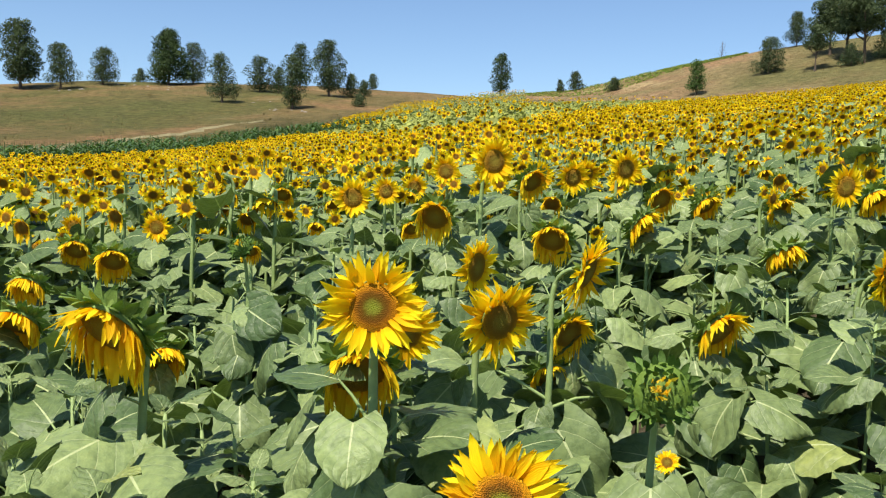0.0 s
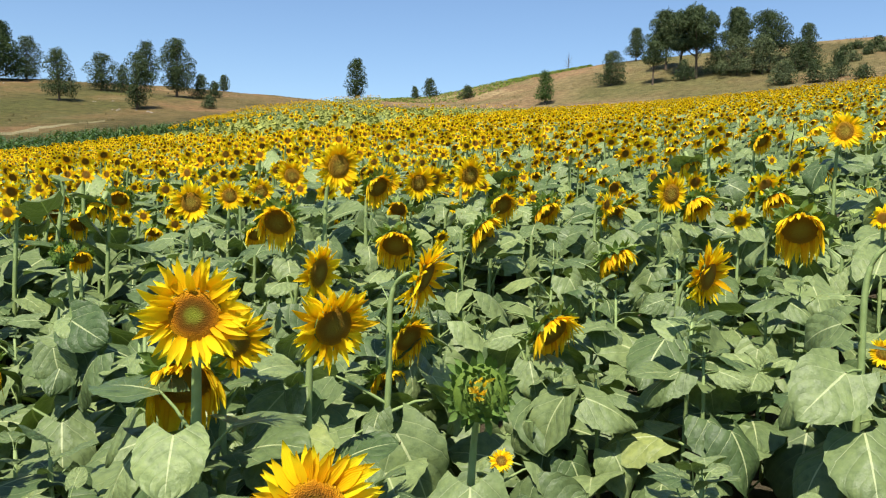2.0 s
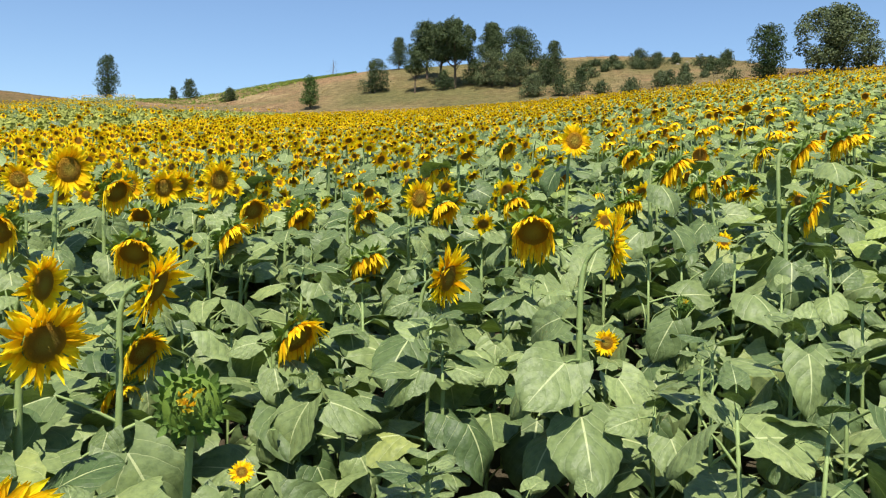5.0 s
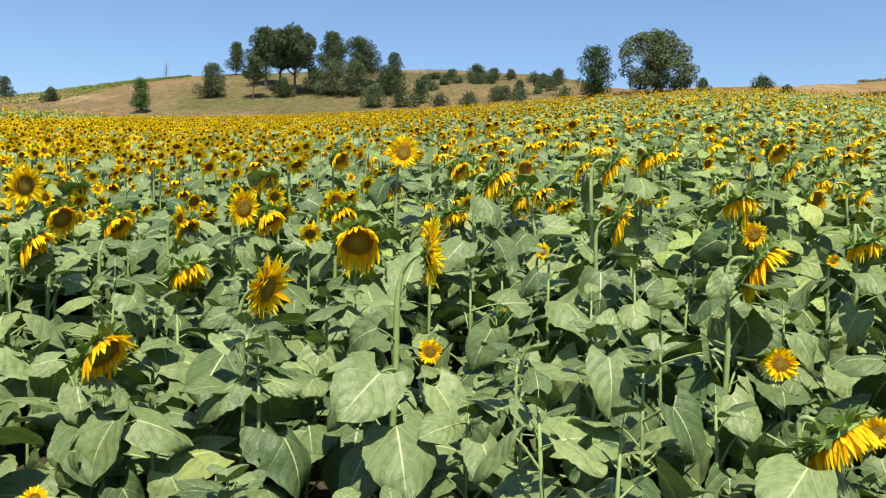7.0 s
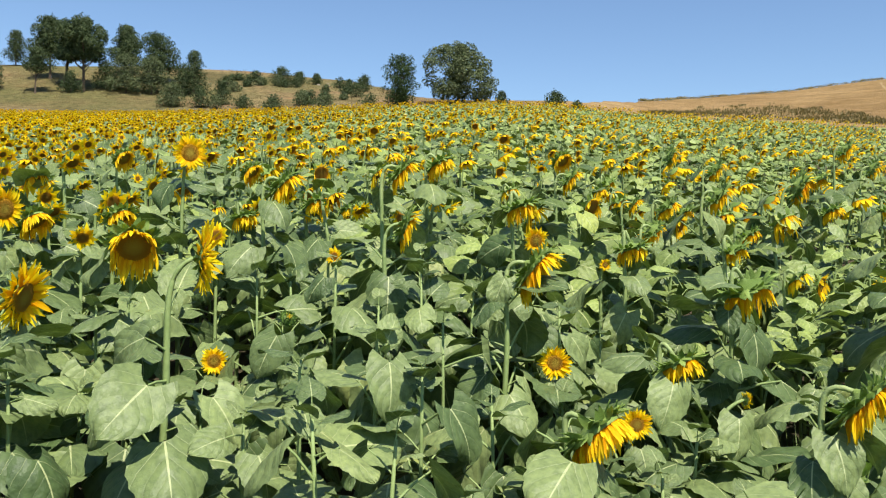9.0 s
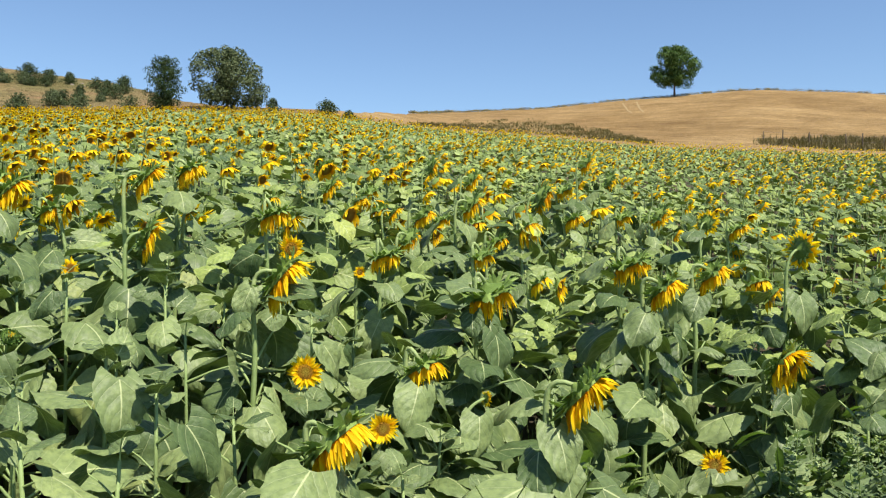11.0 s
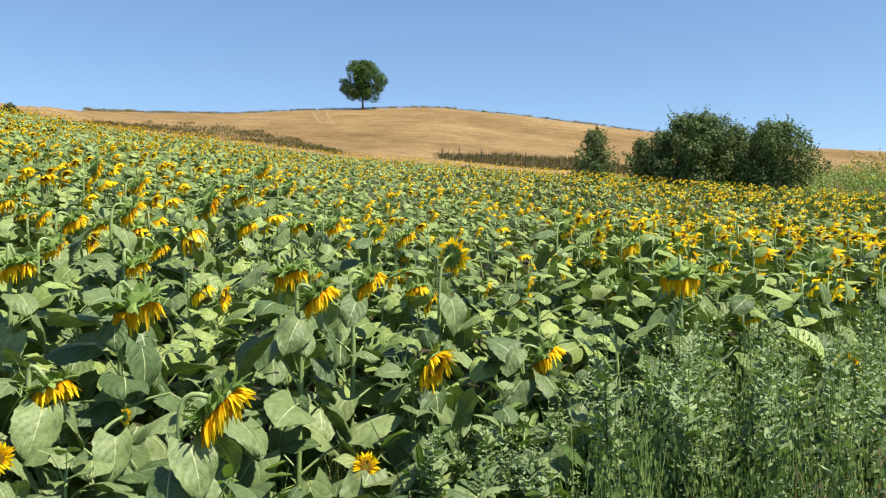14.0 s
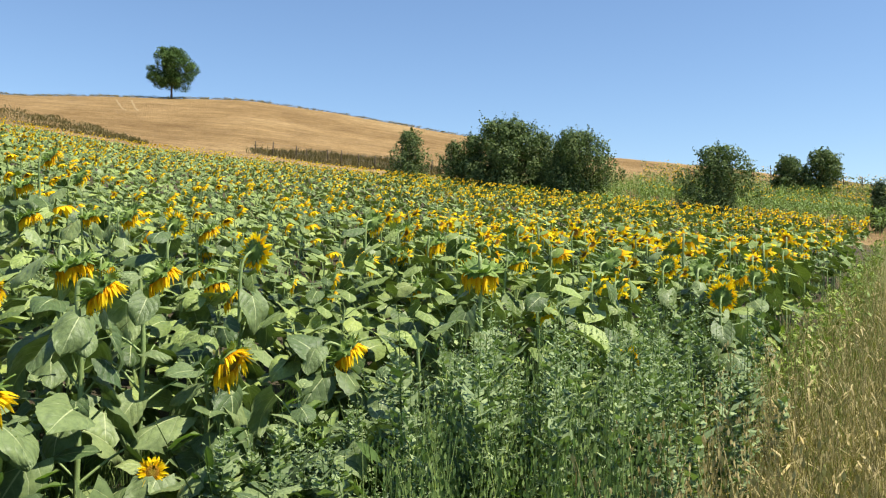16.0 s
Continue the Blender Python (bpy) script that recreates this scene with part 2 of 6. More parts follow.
M_SOIL, n, l = material("field_soil")
c = mixed(n, l, noise_tex(n, l, 6.0, 8.0, 0.7, "P"), (0.048, 0.037, 0.025), (0.110, 0.086, 0.058))
c = mixed(n, l, noise_tex(n, l, 0.5, 3.0, 0.5, "P"), c, (0.10, 0.085, 0.05))
finish(M_SOIL, n, l, c, 0.95, noise_tex(n, l, 14.0, 8.0, 0.75, "P"), 1.0, 0.05, 0.1)

def pasture(name, stops, green, share):
    """Dry grazed grass with earthy and green patches."""
    m, n, l = material(name)
    big = ramp(n, [(q, c) for q, c in zip((0.36, 0.48, 0.58, 0.70), stops)])
    l.new(noise_tex(n, l, 0.075, 8.0, 0.66, "P"), big.inputs[0])
    gr = ramp(n, [(0.48, (0, 0, 0)), (0.62, (1, 1, 1))])
    l.new(noise_tex(n, l, 0.035, 6.0, 0.6, "P"), gr.inputs[0])
    c = mixed(n, l, maths(n, l, "MULTIPLY", gr.outputs[0], share), big.outputs[0], green)
    fine = ramp(n, [(0.35, (0.58, 0.60, 0.58)), (0.65, (1.34, 1.30, 1.22))])
    l.new(noise_tex(n, l, 1.3, 8.0, 0.75, "P"), fine.inputs[0])
    c = mixed(n, l, 1.0, c, fine.outputs[0], "MULTIPLY")
    return finish(m, n, l, c, 0.95, noise_tex(n, l, 1.6, 8.0, 0.8, "P"), 1.0, 0.5, 0.1)


M_HILL = pasture("dry_pasture", ((0.115, 0.096, 0.040), (0.190, 0.146, 0.062), (0.275, 0.165, 0.082), (0.36, 0.275, 0.140)), (0.095, 0.110, 0.034), 0.75)
M_HILL_STRAW = pasture("straw_pasture", ((0.150, 0.118, 0.056), (0.262, 0.204, 0.100), (0.285, 0.178, 0.098), (0.41, 0.325, 0.170)), (0.135, 0.140, 0.052), 0.7)
M_VERGE = pasture("straw_verge", ((0.24, 0.21, 0.11), (0.34, 0.30, 0.165), (0.38, 0.33, 0.19), (0.44, 0.39, 0.24)), (0.20, 0.20, 0.09), 0.4)

M_STUBBLE, n, l = material("straw_stubble")
big = ramp(n, [(0.35, (0.225, 0.148, 0.066)), (0.55, (0.300, 0.205, 0.098)), (0.72, (0.360, 0.260, 0.132))])
l.new(noise_tex(n, l, 0.045, 7.0, 0.6, "P"), big.inputs[0])
ge = n.new("ShaderNodeNewGeometry")
mp = n.new("ShaderNodeMapping")
mp.inputs["Rotation"].default_value = (0, 0, radians(38))
mp.inputs["Scale"].default_value = (1.0, 0.06, 0.1)
l.new(ge.outputs["Position"], mp.inputs["Vector"])
ns = n.new("ShaderNodeTexNoise")
ns.inputs["Scale"].default_value, ns.inputs["Detail"].default_value = 0.7, 5.0
l.new(mp.outputs[0], ns.inputs["Vector"])
rows = ramp(n, [(0.36, (0.87, 0.85, 0.82)), (0.64, (1.11, 1.10, 1.08))])
l.new(ns.outputs["Fac"], rows.inputs[0])
c = mixed(n, l, 1.0, big.outputs[0], rows.outputs[0], "MULTIPLY")
patch = ramp(n, [(0.36, (0.80, 0.77, 0.72)), (0.64, (1.12, 1.12, 1.10))])
l.new(noise_tex(n, l, 0.30, 6.0, 0.7, "P"), patch.inputs[0])
c = mixed(n, l, 1.0, c, patch.outputs[0], "MULTIPLY")
fine = ramp(n, [(0.35, (0.74, 0.73, 0.70)), (0.65, (1.20, 1.19, 1.17))])
l.new(noise_tex(n, l, 1.8, 8.0, 0.75, "P"), fine.inputs[0])
c = mixed(n, l, 1.0, c, fine.outputs[0], "MULTIPLY")
finish(M_STUBBLE, n, l, c, 0.95, noise_tex(n, l, 2.5, 8.0, 0.8, "P"), 0.8, 0.3, 0.1)

M_STRAW, n, l = material("flattened_straw")
finish(M_STRAW, n, l, mixed(n, l, noise_tex(n, l, 1.5, 6.0, 0.7, "P"), (0.27, 0.19, 0.09), (0.36, 0.27, 0.145)), 0.95, noise_tex(n, l, 6.0, 6.0, 0.8, "P"), 0.6, 0.1, 0.1)

M_TRACK, n, l = material("grassy_track")
c = mixed(n, l, noise_tex(n, l, 2.5, 8.0, 0.7, "P"), (0.14, 0.115, 0.05), (0.28, 0.23, 0.10))
c = mixed(n, l, noise_tex(n, l, 0.6, 4.0, 0.6, "P"), c, (0.11, 0.15, 0.040))
finish(M_TRACK, n, l, c, 0.95, noise_tex(n, l, 12.0, 8.0, 0.8, "P"), 1.0, 0.06, 0.1)

# ---- shape of the land ----
# compass bearing from the first view (degrees, clockwise), distance and rise of the crop's far edge, distance and rise of the skyline
BEARING = [-180, -120, -70, -45, -30, -25, -19, -12, -5, 0, 6, 14, 21, 28, 34, 41, 46, 50, 55, 58, 62, 68, 75, 82, 90, 98, 105, 112, 118, 124, 150, 180]
EDGE_R = [30, 30, 28, 28, 29, 30, 32, 37, 52, 85, 92, 85, 82, 80, 80, 78, 76, 75, 74, 72, 70, 65, 60, 58, 56, 54, 50, 44, 38, 32, 25, 30]
EDGE_EL = [0, 0.5, 1.5, 2.3, 2.8, 3.1, 3.7, 5.0, 6.35, 7.2, 7.3, 7.4, 7.85, 8.4, 8.95, 9.55, 9.9, 10.05, 9.9, 9.6, 9.2, 8.9, 8.15, 7.75, 7.1, 6.25, 5.5, 4.8, 4.2, 3.5, 1.0, 0]
TOP_R = [100, 100, 110, 115, 115, 115, 115, 116, 122, 130, 125, 118, 112, 112, 112, 112, 95, 90, 92, 110, 140, 150, 150, 150, 150, 150, 150, 145, 140, 130, 110, 100]
TOP_EL = [1, 2, 5, 6, 6.6, 7.2, 7.6, 7.75, 7.6, 7.35, 7.75, 9.65, 10.45, 11.1, 11.15, 10.85, 9.9, 9.8, 9.85, 9.8, 9.8, 10.05, 10.55, 10.9, 10.0, 8.75, 7.6, 6.9, 6.0, 5.2, 2, 1]
FLAT_R = [4, 4, 3, 3, 3, 3, 3, 3, 3, 3, 3, 3, 3, 3, 3, 3.2, 3.5, 3.7, 4, 4.2, 4.5, 5, 5.5, 6, 6, 6, 6, 6, 6, 6, 5, 4]
CROP = 1.40
EYE_X, EYE_Y, EYE_Z = 0.3, -0.2, 1.67
_fine = np.arange(-180, 181, 0.5)


def _table(values):
    v = np.interp(_fine, BEARING, values)
    k = np.hanning(13)
    k /= k.sum()
    return np.convolve(np.concatenate([v[-7:-1], v, v[1:7]]), k, "same")[6:-6]


T_RE, T_EE, T_RT, T_ET, T_FL = [_table(v) for v in (EDGE_R, EDGE_EL, TOP_R, TOP_EL, FLAT_R)]


def bearing(x, y):
    dx, dy = np.asarray(x, float) - EYE_X, np.asarray(y, float) - EYE_Y
    return np.degrees(np.arctan2(dx, dy)), np.hypot(dx, dy)


def edge_r(az):
    return np.interp(az, _fine, T_RE)


def roll_noise(x, y):
    return (np.sin(x * 0.31 + 1.3) * np.cos(y * 0.27 + 0.4) + 0.6 * np.sin(x * 0.13 - y * 0.17 + 2.0) + 0.35 * np.sin(x * 0.71 + y * 0.53))


def ground_z(x, y):
    az, r = bearing(x, y)
    re, ee, rt, et, fl = [np.interp(az, _fine, t) for t in (T_RE, T_EE, T_RT, T_ET, T_FL)]
    ze = EYE_Z + re * np.tan(np.radians(ee)) - CROP
    zt = EYE_Z + rt * np.tan(np.radians(et))
    ramp_r = r - fl * (1 - np.exp(-r / fl))
    z_in = ze * ramp_r / (re - fl * (1 - np.exp(-re / fl)))
    u = np.clip((r - re) / (rt - re), 0, 1)
    rise_e = np.arctan2(ze - EYE_Z, re)
    rise = rise_e + (np.radians(et) - rise_e) * (1 - (1 - u) ** 1.3)
    z_hill = EYE_Z + r * np.tan(rise)
    z_far = zt - np.minimum(0.10 * (r - rt), 30)
    z = np.where(r < re, z_in, np.where(r < rt, z_hill, z_far))
    return z + 0.10 * roll_noise(x, y) * np.clip((r - re) / 15, 0, 1)


def at(az, r):
    """World x, y at a bearing and distance."""
    a = math.radians(az)
    return EYE_X + r * math.sin(a), EYE_Y + r * math.cos(a)


def behind_crop(a, lift):
    """Distance at which the hill behind the crop rises by lift degrees above the crop's far edge."""
    re, ee, rt, et = [np.interp(a, _fine, t) for t in (T_RE, T_EE, T_RT, T_ET)]
    low = np.degrees(np.arctan2(re * np.tan(np.radians(ee)) - CROP, re))
    f = np.clip((ee + lift - low) / (et - low), 0.02, 0.98)
    return re + (rt - re) * (1 - (1 - f) ** (1 / 1.3))


# the crop's near edge runs along the track
LINE = (3.65, -1.63)
LINE_DIR = (0.821, -0.571)


def off_line(x, y):
    """Metres into the field from its edge on the track's side."""
    return (np.asarray(y) - LINE[1]) * LINE_DIR[0] - (np.asarray(x) - LINE[0]) * LINE_DIR[1]
# ---- end of the shape of the land ----


# ---- mesh building ----
class Geo:
    """Triangles with uv and material index, to be joined, moved and linked."""

    def __init__(self):
        self.v, self.f, self.uv, self.m, self.count = [], [], [], [], 0

    def add(self, v, f, uv=None, m=0):
        v, f = np.asarray(v, float).reshape(-1, 3), np.asarray(f, int).reshape(-1, 3)
        uv = np.zeros((len(v), 2)) if uv is None else np.asarray(uv, float)
        self.v.append(v)
        self.f.append(f + self.count)
        self.uv.append(uv)
        self.m.append(np.full(len(f), m))
        self.count += len(v)
        return self

    def arrays(self):
        return np.concatenate(self.v), np.concatenate(self.f), np.concatenate(self.uv), np.concatenate(self.m)

    def join(self, other, m=None, t=(0, 0, 0), remap=None):
        v, f, uv, mi = other.arrays()
        if m is not None:
            v = v @ np.asarray(m).T
        v = v + np.asarray(t)
        self.v.append(v)
        self.f.append(f + self.count)
        self.uv.append(uv)
        self.m.append(mi if remap is None else np.asarray(remap)[mi])
        self.count += len(v)
        return self

    def mesh(self, name, mats, smooth=True):
        v, f, uv, m = self.arrays()
        return mesh_from(name, v, f, uv, m, mats, smooth)


def mesh_from(name, v, f, uv, m, mats, smooth=True):
    me = bpy.data.meshes.new(name)
    me.vertices.add(len(v))
    me.vertices.foreach_set("co", np.ascontiguousarray(v, np.float32).ravel())
    me.loops.add(len(f) * 3)
    me.loops.foreach_set("vertex_index", np.ascontiguousarray(f, np.int32).ravel())
    me.polygons.add(len(f))
    me.polygons.foreach_set("loop_start", np.arange(0, len(f) * 3, 3, dtype=np.int32))
    me.polygons.foreach_set("loop_total", np.full(len(f), 3, dtype=np.int32))
    me.polygons.foreach_set("material_index", np.ascontiguousarray(m, np.int32))
    me.polygons.foreach_set("use_smooth", np.full(len(f), smooth))
    layer = me.uv_layers.new(name="UVMap")
    layer.data.foreach_set("uv", np.ascontiguousarray(uv[f.ravel()], np.float32).ravel())
    for mat in mats:
        me.materials.append(mat)
    me.update(calc_edges=True)
    me.validate()
    return me


def scattered(groups):
    """Arrays of many copies: groups of (Geo, K x 3 x 3 turns, K x 3 places)."""
    vs, fs, us, ms, n0 = [], [], [], [], 0
    for geo, turns, places in groups:
        k = len(places)
        if k == 0:
            continue
        v, f, uv, m = geo.arrays()
        vs.append((np.einsum("kij,nj->kni", turns, v) + places[:, None, :]).reshape(-1, 3))
        fs.append((f[None] + (np.arange(k) * len(v))[:, None, None]).reshape(-1, 3) + n0)
        us.append(np.tile(uv, (k, 1)))
        ms.append(np.tile(m, k))
        n0 += k * len(v)
    return np.concatenate(vs), np.concatenate(fs), np.concatenate(us), np.concatenate(ms)


def stuff(name, groups, mats, label, category, smooth=True):
    ob = new(name, mesh_from(name, *scattered(groups), mats, smooth))
    return tagged(ob, label, category, kind="stuff")


def turn_z(a):
    """K rotations about z."""
    a = np.atleast_1d(a)
    c, s, o, i = np.cos(a), np.sin(a), np.zeros_like(a), np.ones_like(a)
    return np.stack([np.stack([c, -s, o], -1), np.stack([s, c, o], -1), np.stack([o, o, i], -1)], -2)


def tilt_x(a):
    a = np.atleast_1d(a)
    c, s, o, i = np.cos(a), np.sin(a), np.zeros_like(a), np.ones_like(a)
    return np.stack([np.stack([i, o, o], -1), np.stack([o, c, -s], -1), np.stack([o, s, c], -1)], -2)


def tube(geo, pts, radii, n=6, m=0, cap=True):
    pts = np.asarray(pts, float)
    ring = []
    for i, p in enumerate(pts):
        d = pts[min(i + 1, len(pts) - 1)] - pts[max(i - 1, 0)]
        d = d / (np.linalg.norm(d) + 1e-9)
        a = np.cross(d, (0.3, 0.9, 0.2) if abs(d[2]) > 0.9 else (0, 0, 1))
        a /= np.linalg.norm(a)
        b = np.cross(d, a)
        t = np.arange(n) / n * 2 * math.pi
        ring.append(p + radii[i] * (np.cos(t)[:, None] * a + np.sin(t)[:, None] * b))
    v = np.concatenate(ring + ([pts[-1:]] if cap else []))
    f = []
    for i in range(len(pts) - 1):
        for j in range(n):
            a, b = i * n + j, i * n + (j + 1) % n
            f += [(a, b, b + n), (a, b + n, a + n)]
    if cap:
        top = (len(pts) - 1) * n
        f += [(top + j, top + (j + 1) % n, len(v) - 1) for j in range(n)]
    geo.add(v, f, None, m)


def blade(geo, rng, length, width, pitch, droop, cup=0.25, nu=4, nv=8, ragged=0.07, start=(0, 0, 0), m=0, curl=0.0):
    """A heart-shaped leaf blade that grows along +y from start, pitched up and drooping (radians)."""
    u = np.linspace(-1, 1, nu + 1)
    vv = np.linspace(0, 1, nv + 1)
    p = pitch - droop * vv ** 1.2
    step = length / nv
    sy = np.concatenate([[0], np.cumsum(np.cos(p[:-1]) * step)])
    sz = np.concatenate([[0], np.cumsum(np.sin(p[:-1]) * step)])
    low_v, high_v = np.clip((0.36 - vv) / 0.44, 0, 1), np.clip((vv - 0.36) / 0.64, 0, 1)
    half = width * 0.5 * np.sqrt(1 - low_v ** 2) * (1 - high_v ** 2.1) ** 0.92
    ph = rng.random(4) * 6.28
    v, uv = [], []
    for i in range(nv + 1):
        jag = 1 + ragged * (1 if i % 2 else -1) * (0 < i < nv)
        for uu in u:
            e = abs(uu)
            x = uu * half[i] * (jag if e > 0.9 else 1.0)
            back = -0.25 * length * e ** 1.6 * (1 - vv[i]) ** 2.2
            ny, nz = -math.sin(p[i]), math.cos(p[i])
            lift = cup * abs(x) - curl * x * x / max(width, 1e-4) * 3 + 0.075 * width * math.sin(5.5 * vv[i] + ph[0] + 2 * uu) * e + 0.035 * width * math.sin(11 * vv[i] + ph[1]) * uu
            v.append((start[0] + x, start[1] + sy[i] + back * math.cos(p[i]) + ny * lift, start[2] + sz[i] + back * math.sin(p[i]) + nz * lift))
            uv.append((0.5 + 0.5 * uu, vv[i]))
    f = []
    w = nu + 1
    for i in range(nv):
        for j in range(nu):
            a = i * w + j
            f += [(a, a + 1, a + w + 1), (a, a + w + 1, a + w)]
    geo.add(v, f, uv, m)


def leaf_geo(seed, hanging, detail):
    """A sunflower leaf of about 0.2 m with its stalk, growing along +y."""
    rng = np.random.default_rng(seed)
    g = Geo()
    up = rng.uniform(0.45, 0.85)
    reach = rng.uniform(0.11, 0.16)
    end = np.array((0, reach * math.cos(up), reach * math.sin(up)))
    if detail >= 1:
        mid = end * 0.55 + np.array((0, 0.004, 0.012))
        tube(g, [(0, 0, 0), mid, end], [0.0052, 0.0042, 0.0034], 5 if detail == 2 else 3, 1, False)
    if hanging:
        pitch, droop = rng.uniform(-0.85, -0.05), rng.uniform(0.6, 1.2)
    else:
        pitch, droop = rng.uniform(0.0, 0.35), rng.uniform(0.4, 0.95)
    nu, nv, rag = ((6, 13, 0.026), (4, 5, 0.03), (2, 3, 0.0))[2 - detail]
    blade(g, rng, rng.uniform(0.185, 0.215), rng.uniform(0.165, 0.205), pitch, droop, (rng.uniform(-0.35, 0.45) if hanging else rng.uniform(-0.05, 0.25)), nu, nv, rag, end, 0, rng.uniform(-0.1, 0.35))
    return g


def petal(geo, rng, base_r, ang, length, width, rise, curl, detail=2, m=0):
    """A petal of a head that faces +z: rise tips it forward, curl bends its end forward."""
    if detail == 2:
        prof = ((0.0, 0.5), (0.22, 0.9), (0.45, 1.0), (0.75, 0.60), (1.0, 0.03))
        across = (-1, 0, 1)
    elif detail == 1:
        prof = ((0.0, 0.5), (0.45, 1.0), (1.0, 0.05))
        across = (-1, 1)
    else:
        prof = ((0.0, 0.9), (1.0, 0.25))
        across = (-1, 1)
    ca, sa = math.cos(ang), math.sin(ang)
    twist = rng.uniform(-0.7, 0.7)
    side = rng.uniform(-0.28, 0.28)
    v, uv = [], []
    r, z, last = base_r, 0.0, 0.0
    for t, w in prof:
        a = rise + curl * t
        r += (t - last) * length * math.cos(a)
        z += (t - last) * length * math.sin(a)
        last = t
        for s in across:
            lx = s * w * width * 0.5 + side * t * t * length
            lz = z + (-0.16 * width if s == 0 else 0) + s * w * width * 0.5 * twist * t
            v.append((r * ca - lx * sa, r * sa + lx * ca, lz))
            uv.append((0.5 + 0.5 * s, t))
    k = len(across)
    f = []
    for i in range(len(prof) - 1):
        for j in range(k - 1):
            a = i * k + j
            f += [(a, a + k, a + k + 1), (a, a + k + 1, a + 1)]
    geo.add(v, f, uv, m)


def hung_petal(geo, rng, base_r, ang, length, width, nod, detail=2, m=0):
    """A limp petal that starts outwards from the rim and sags towards the ground, for a head nodding by nod degrees."""
    prof = ((0.0, 0.45), (0.25, 0.9), (0.55, 1.0), (0.8, 0.62), (1.0, 0.08)) if detail == 2 else ((0.0, 0.5), (0.5, 1.0), (1.0, 0.1))
    across = (-1, 0, 1) if detail == 2 else (-1, 1)
    out = np.array((math.cos(ang), math.sin(ang), 0.0))
    tang = np.array((-math.sin(ang), math.cos(ang), 0.0))
    d = math.radians(nod)
    sag = np.array((0, math.cos(d), math.sin(d)))
    limp = rng.uniform(0.85, 1.3)
    fwd = rng.uniform(0.0, 0.5)
    upper = max(0.0, -math.sin(ang) * math.cos(d))
    limp *= 1 - 0.8 * upper
    fwd += 0.35 * upper
    length *= 1 - 0.30 * upper
    length = length * (rng.uniform(0.35, 0.7) if rng.random() < 0.28 else 1.0)
    tang = tang + 0.5 * rng.normal(size=3)
    tang /= np.linalg.norm(tang)
    p, last = out * base_r, 0.0
    v, uv = [], []
    for t, w in prof:
        k = limp * min(1.0, 0.30 + 1.2 * t)
        way = out * (1 - 0.95 * k) + sag * k + np.array((0, 0, fwd * (1 - 0.5 * t)))
        way /= np.linalg.norm(way)
        p = p + way * (t - last) * length
        last = t
        nrm = np.cross(way, tang)
        for q in across:
            v.append(p + tang * q * w * width * 0.5 + nrm * (0.14 * width if q == 0 else 0))
            uv.append((0.5 + 0.5 * q, t))
    k = len(across)
    f = []
    for i in range(len(prof) - 1):
        for j in range(k - 1):
            a = i * k + j
            f += [(a, a + k, a + k + 1), (a, a + k + 1, a + 1)]
    geo.add(v, f, uv, m)


def disc_geo(radius, n=22, rings=6, dome=0.12, dent=0.05, m=0):
    g = Geo()
    v, uv = [(0, 0, radius * (dome - dent))], [(0, 0)]
    for i in range(1, rings + 1):
        q = i / rings
        z = radius * (dome * (1 - q ** 4) - dent * (1 - q) ** 2)
        for j in range(n):
            a = (j + 0.5 * (i % 2)) / n * 2 * math.pi
            v.append((radius * q * math.cos(a), radius * q * math.sin(a), z))
            uv.append((q, j / n))
    f = [(0, 1 + j, 1 + (j + 1) % n) for j in range(n)]
    for i in range(rings - 1):
        for j in range(n):
            a, b = 1 + i * n + j, 1 + i * n + (j + 1) % n
            f += [(a, a + n, b + n), (a, b + n, b)]
    return g.add(v, f, uv, m)


def back_geo(radius, n=16, m=0):
    """The green back of a head, from its rim to the neck."""
    g = Geo()
    prof = ((1.02, 0.0), (1.05, -0.10), (0.86, -0.26), (0.50, -0.40), (0.20, -0.52), (0.11, -0.66))
    v = []
    for q, z in prof:
        for j in range(n):
            a = j / n * 2 * math.pi
            v.append((radius * q * math.cos(a), radius * q * math.sin(a), radius * z))
    f = []
    for i in range(len(prof) - 1):
        for j in range(n):
            a, b = i * n + j, i * n + (j + 1) % n
            f += [(a, b, b + n), (a, b + n, a + n)]
    return g.add(v, f, None, m)


def bracts_geo(rng, radius, count, length, detail=2, m=0, tilt=(-0.7, 0.25)):
    g = Geo()
    for i in range(count):
        a = (i + rng.uniform(-0.3, 0.3)) / count * 2 * math.pi
        q = rng.uniform(0.78, 1.0)
        h = Geo()
        petal(h, rng, radius * q, a, length * rng.uniform(0.75, 1.2), length * 0.5, rng.uniform(*tilt), rng.uniform(-0.6, 0.9), detail, m)
        g.join(h, None, (0, 0, -0.12 * radius - (1 - q) * radius * 0.6))
    return g


def petal_specs(rng, count):
    """Angle, length, width, rise and curl of each petal of an open head of radius 1, in two whorls."""
    out = []
    for i in range(count):
        a = (i + rng.uniform(-0.4, 0.4)) / count * 2 * math.pi
        inner = i % 2
        out.append((a, rng.uniform(0.38, 0.64) * (0.92 if inner else 1.0), rng.uniform(0.13, 0.23), rng.uniform(0.2, 0.7) if inner else rng.uniform(-0.25, 0.3), rng.uniform(-0.7, 0.25)))
    return out


DISC_R = {"open": 0.445, "wilted": 0.53}


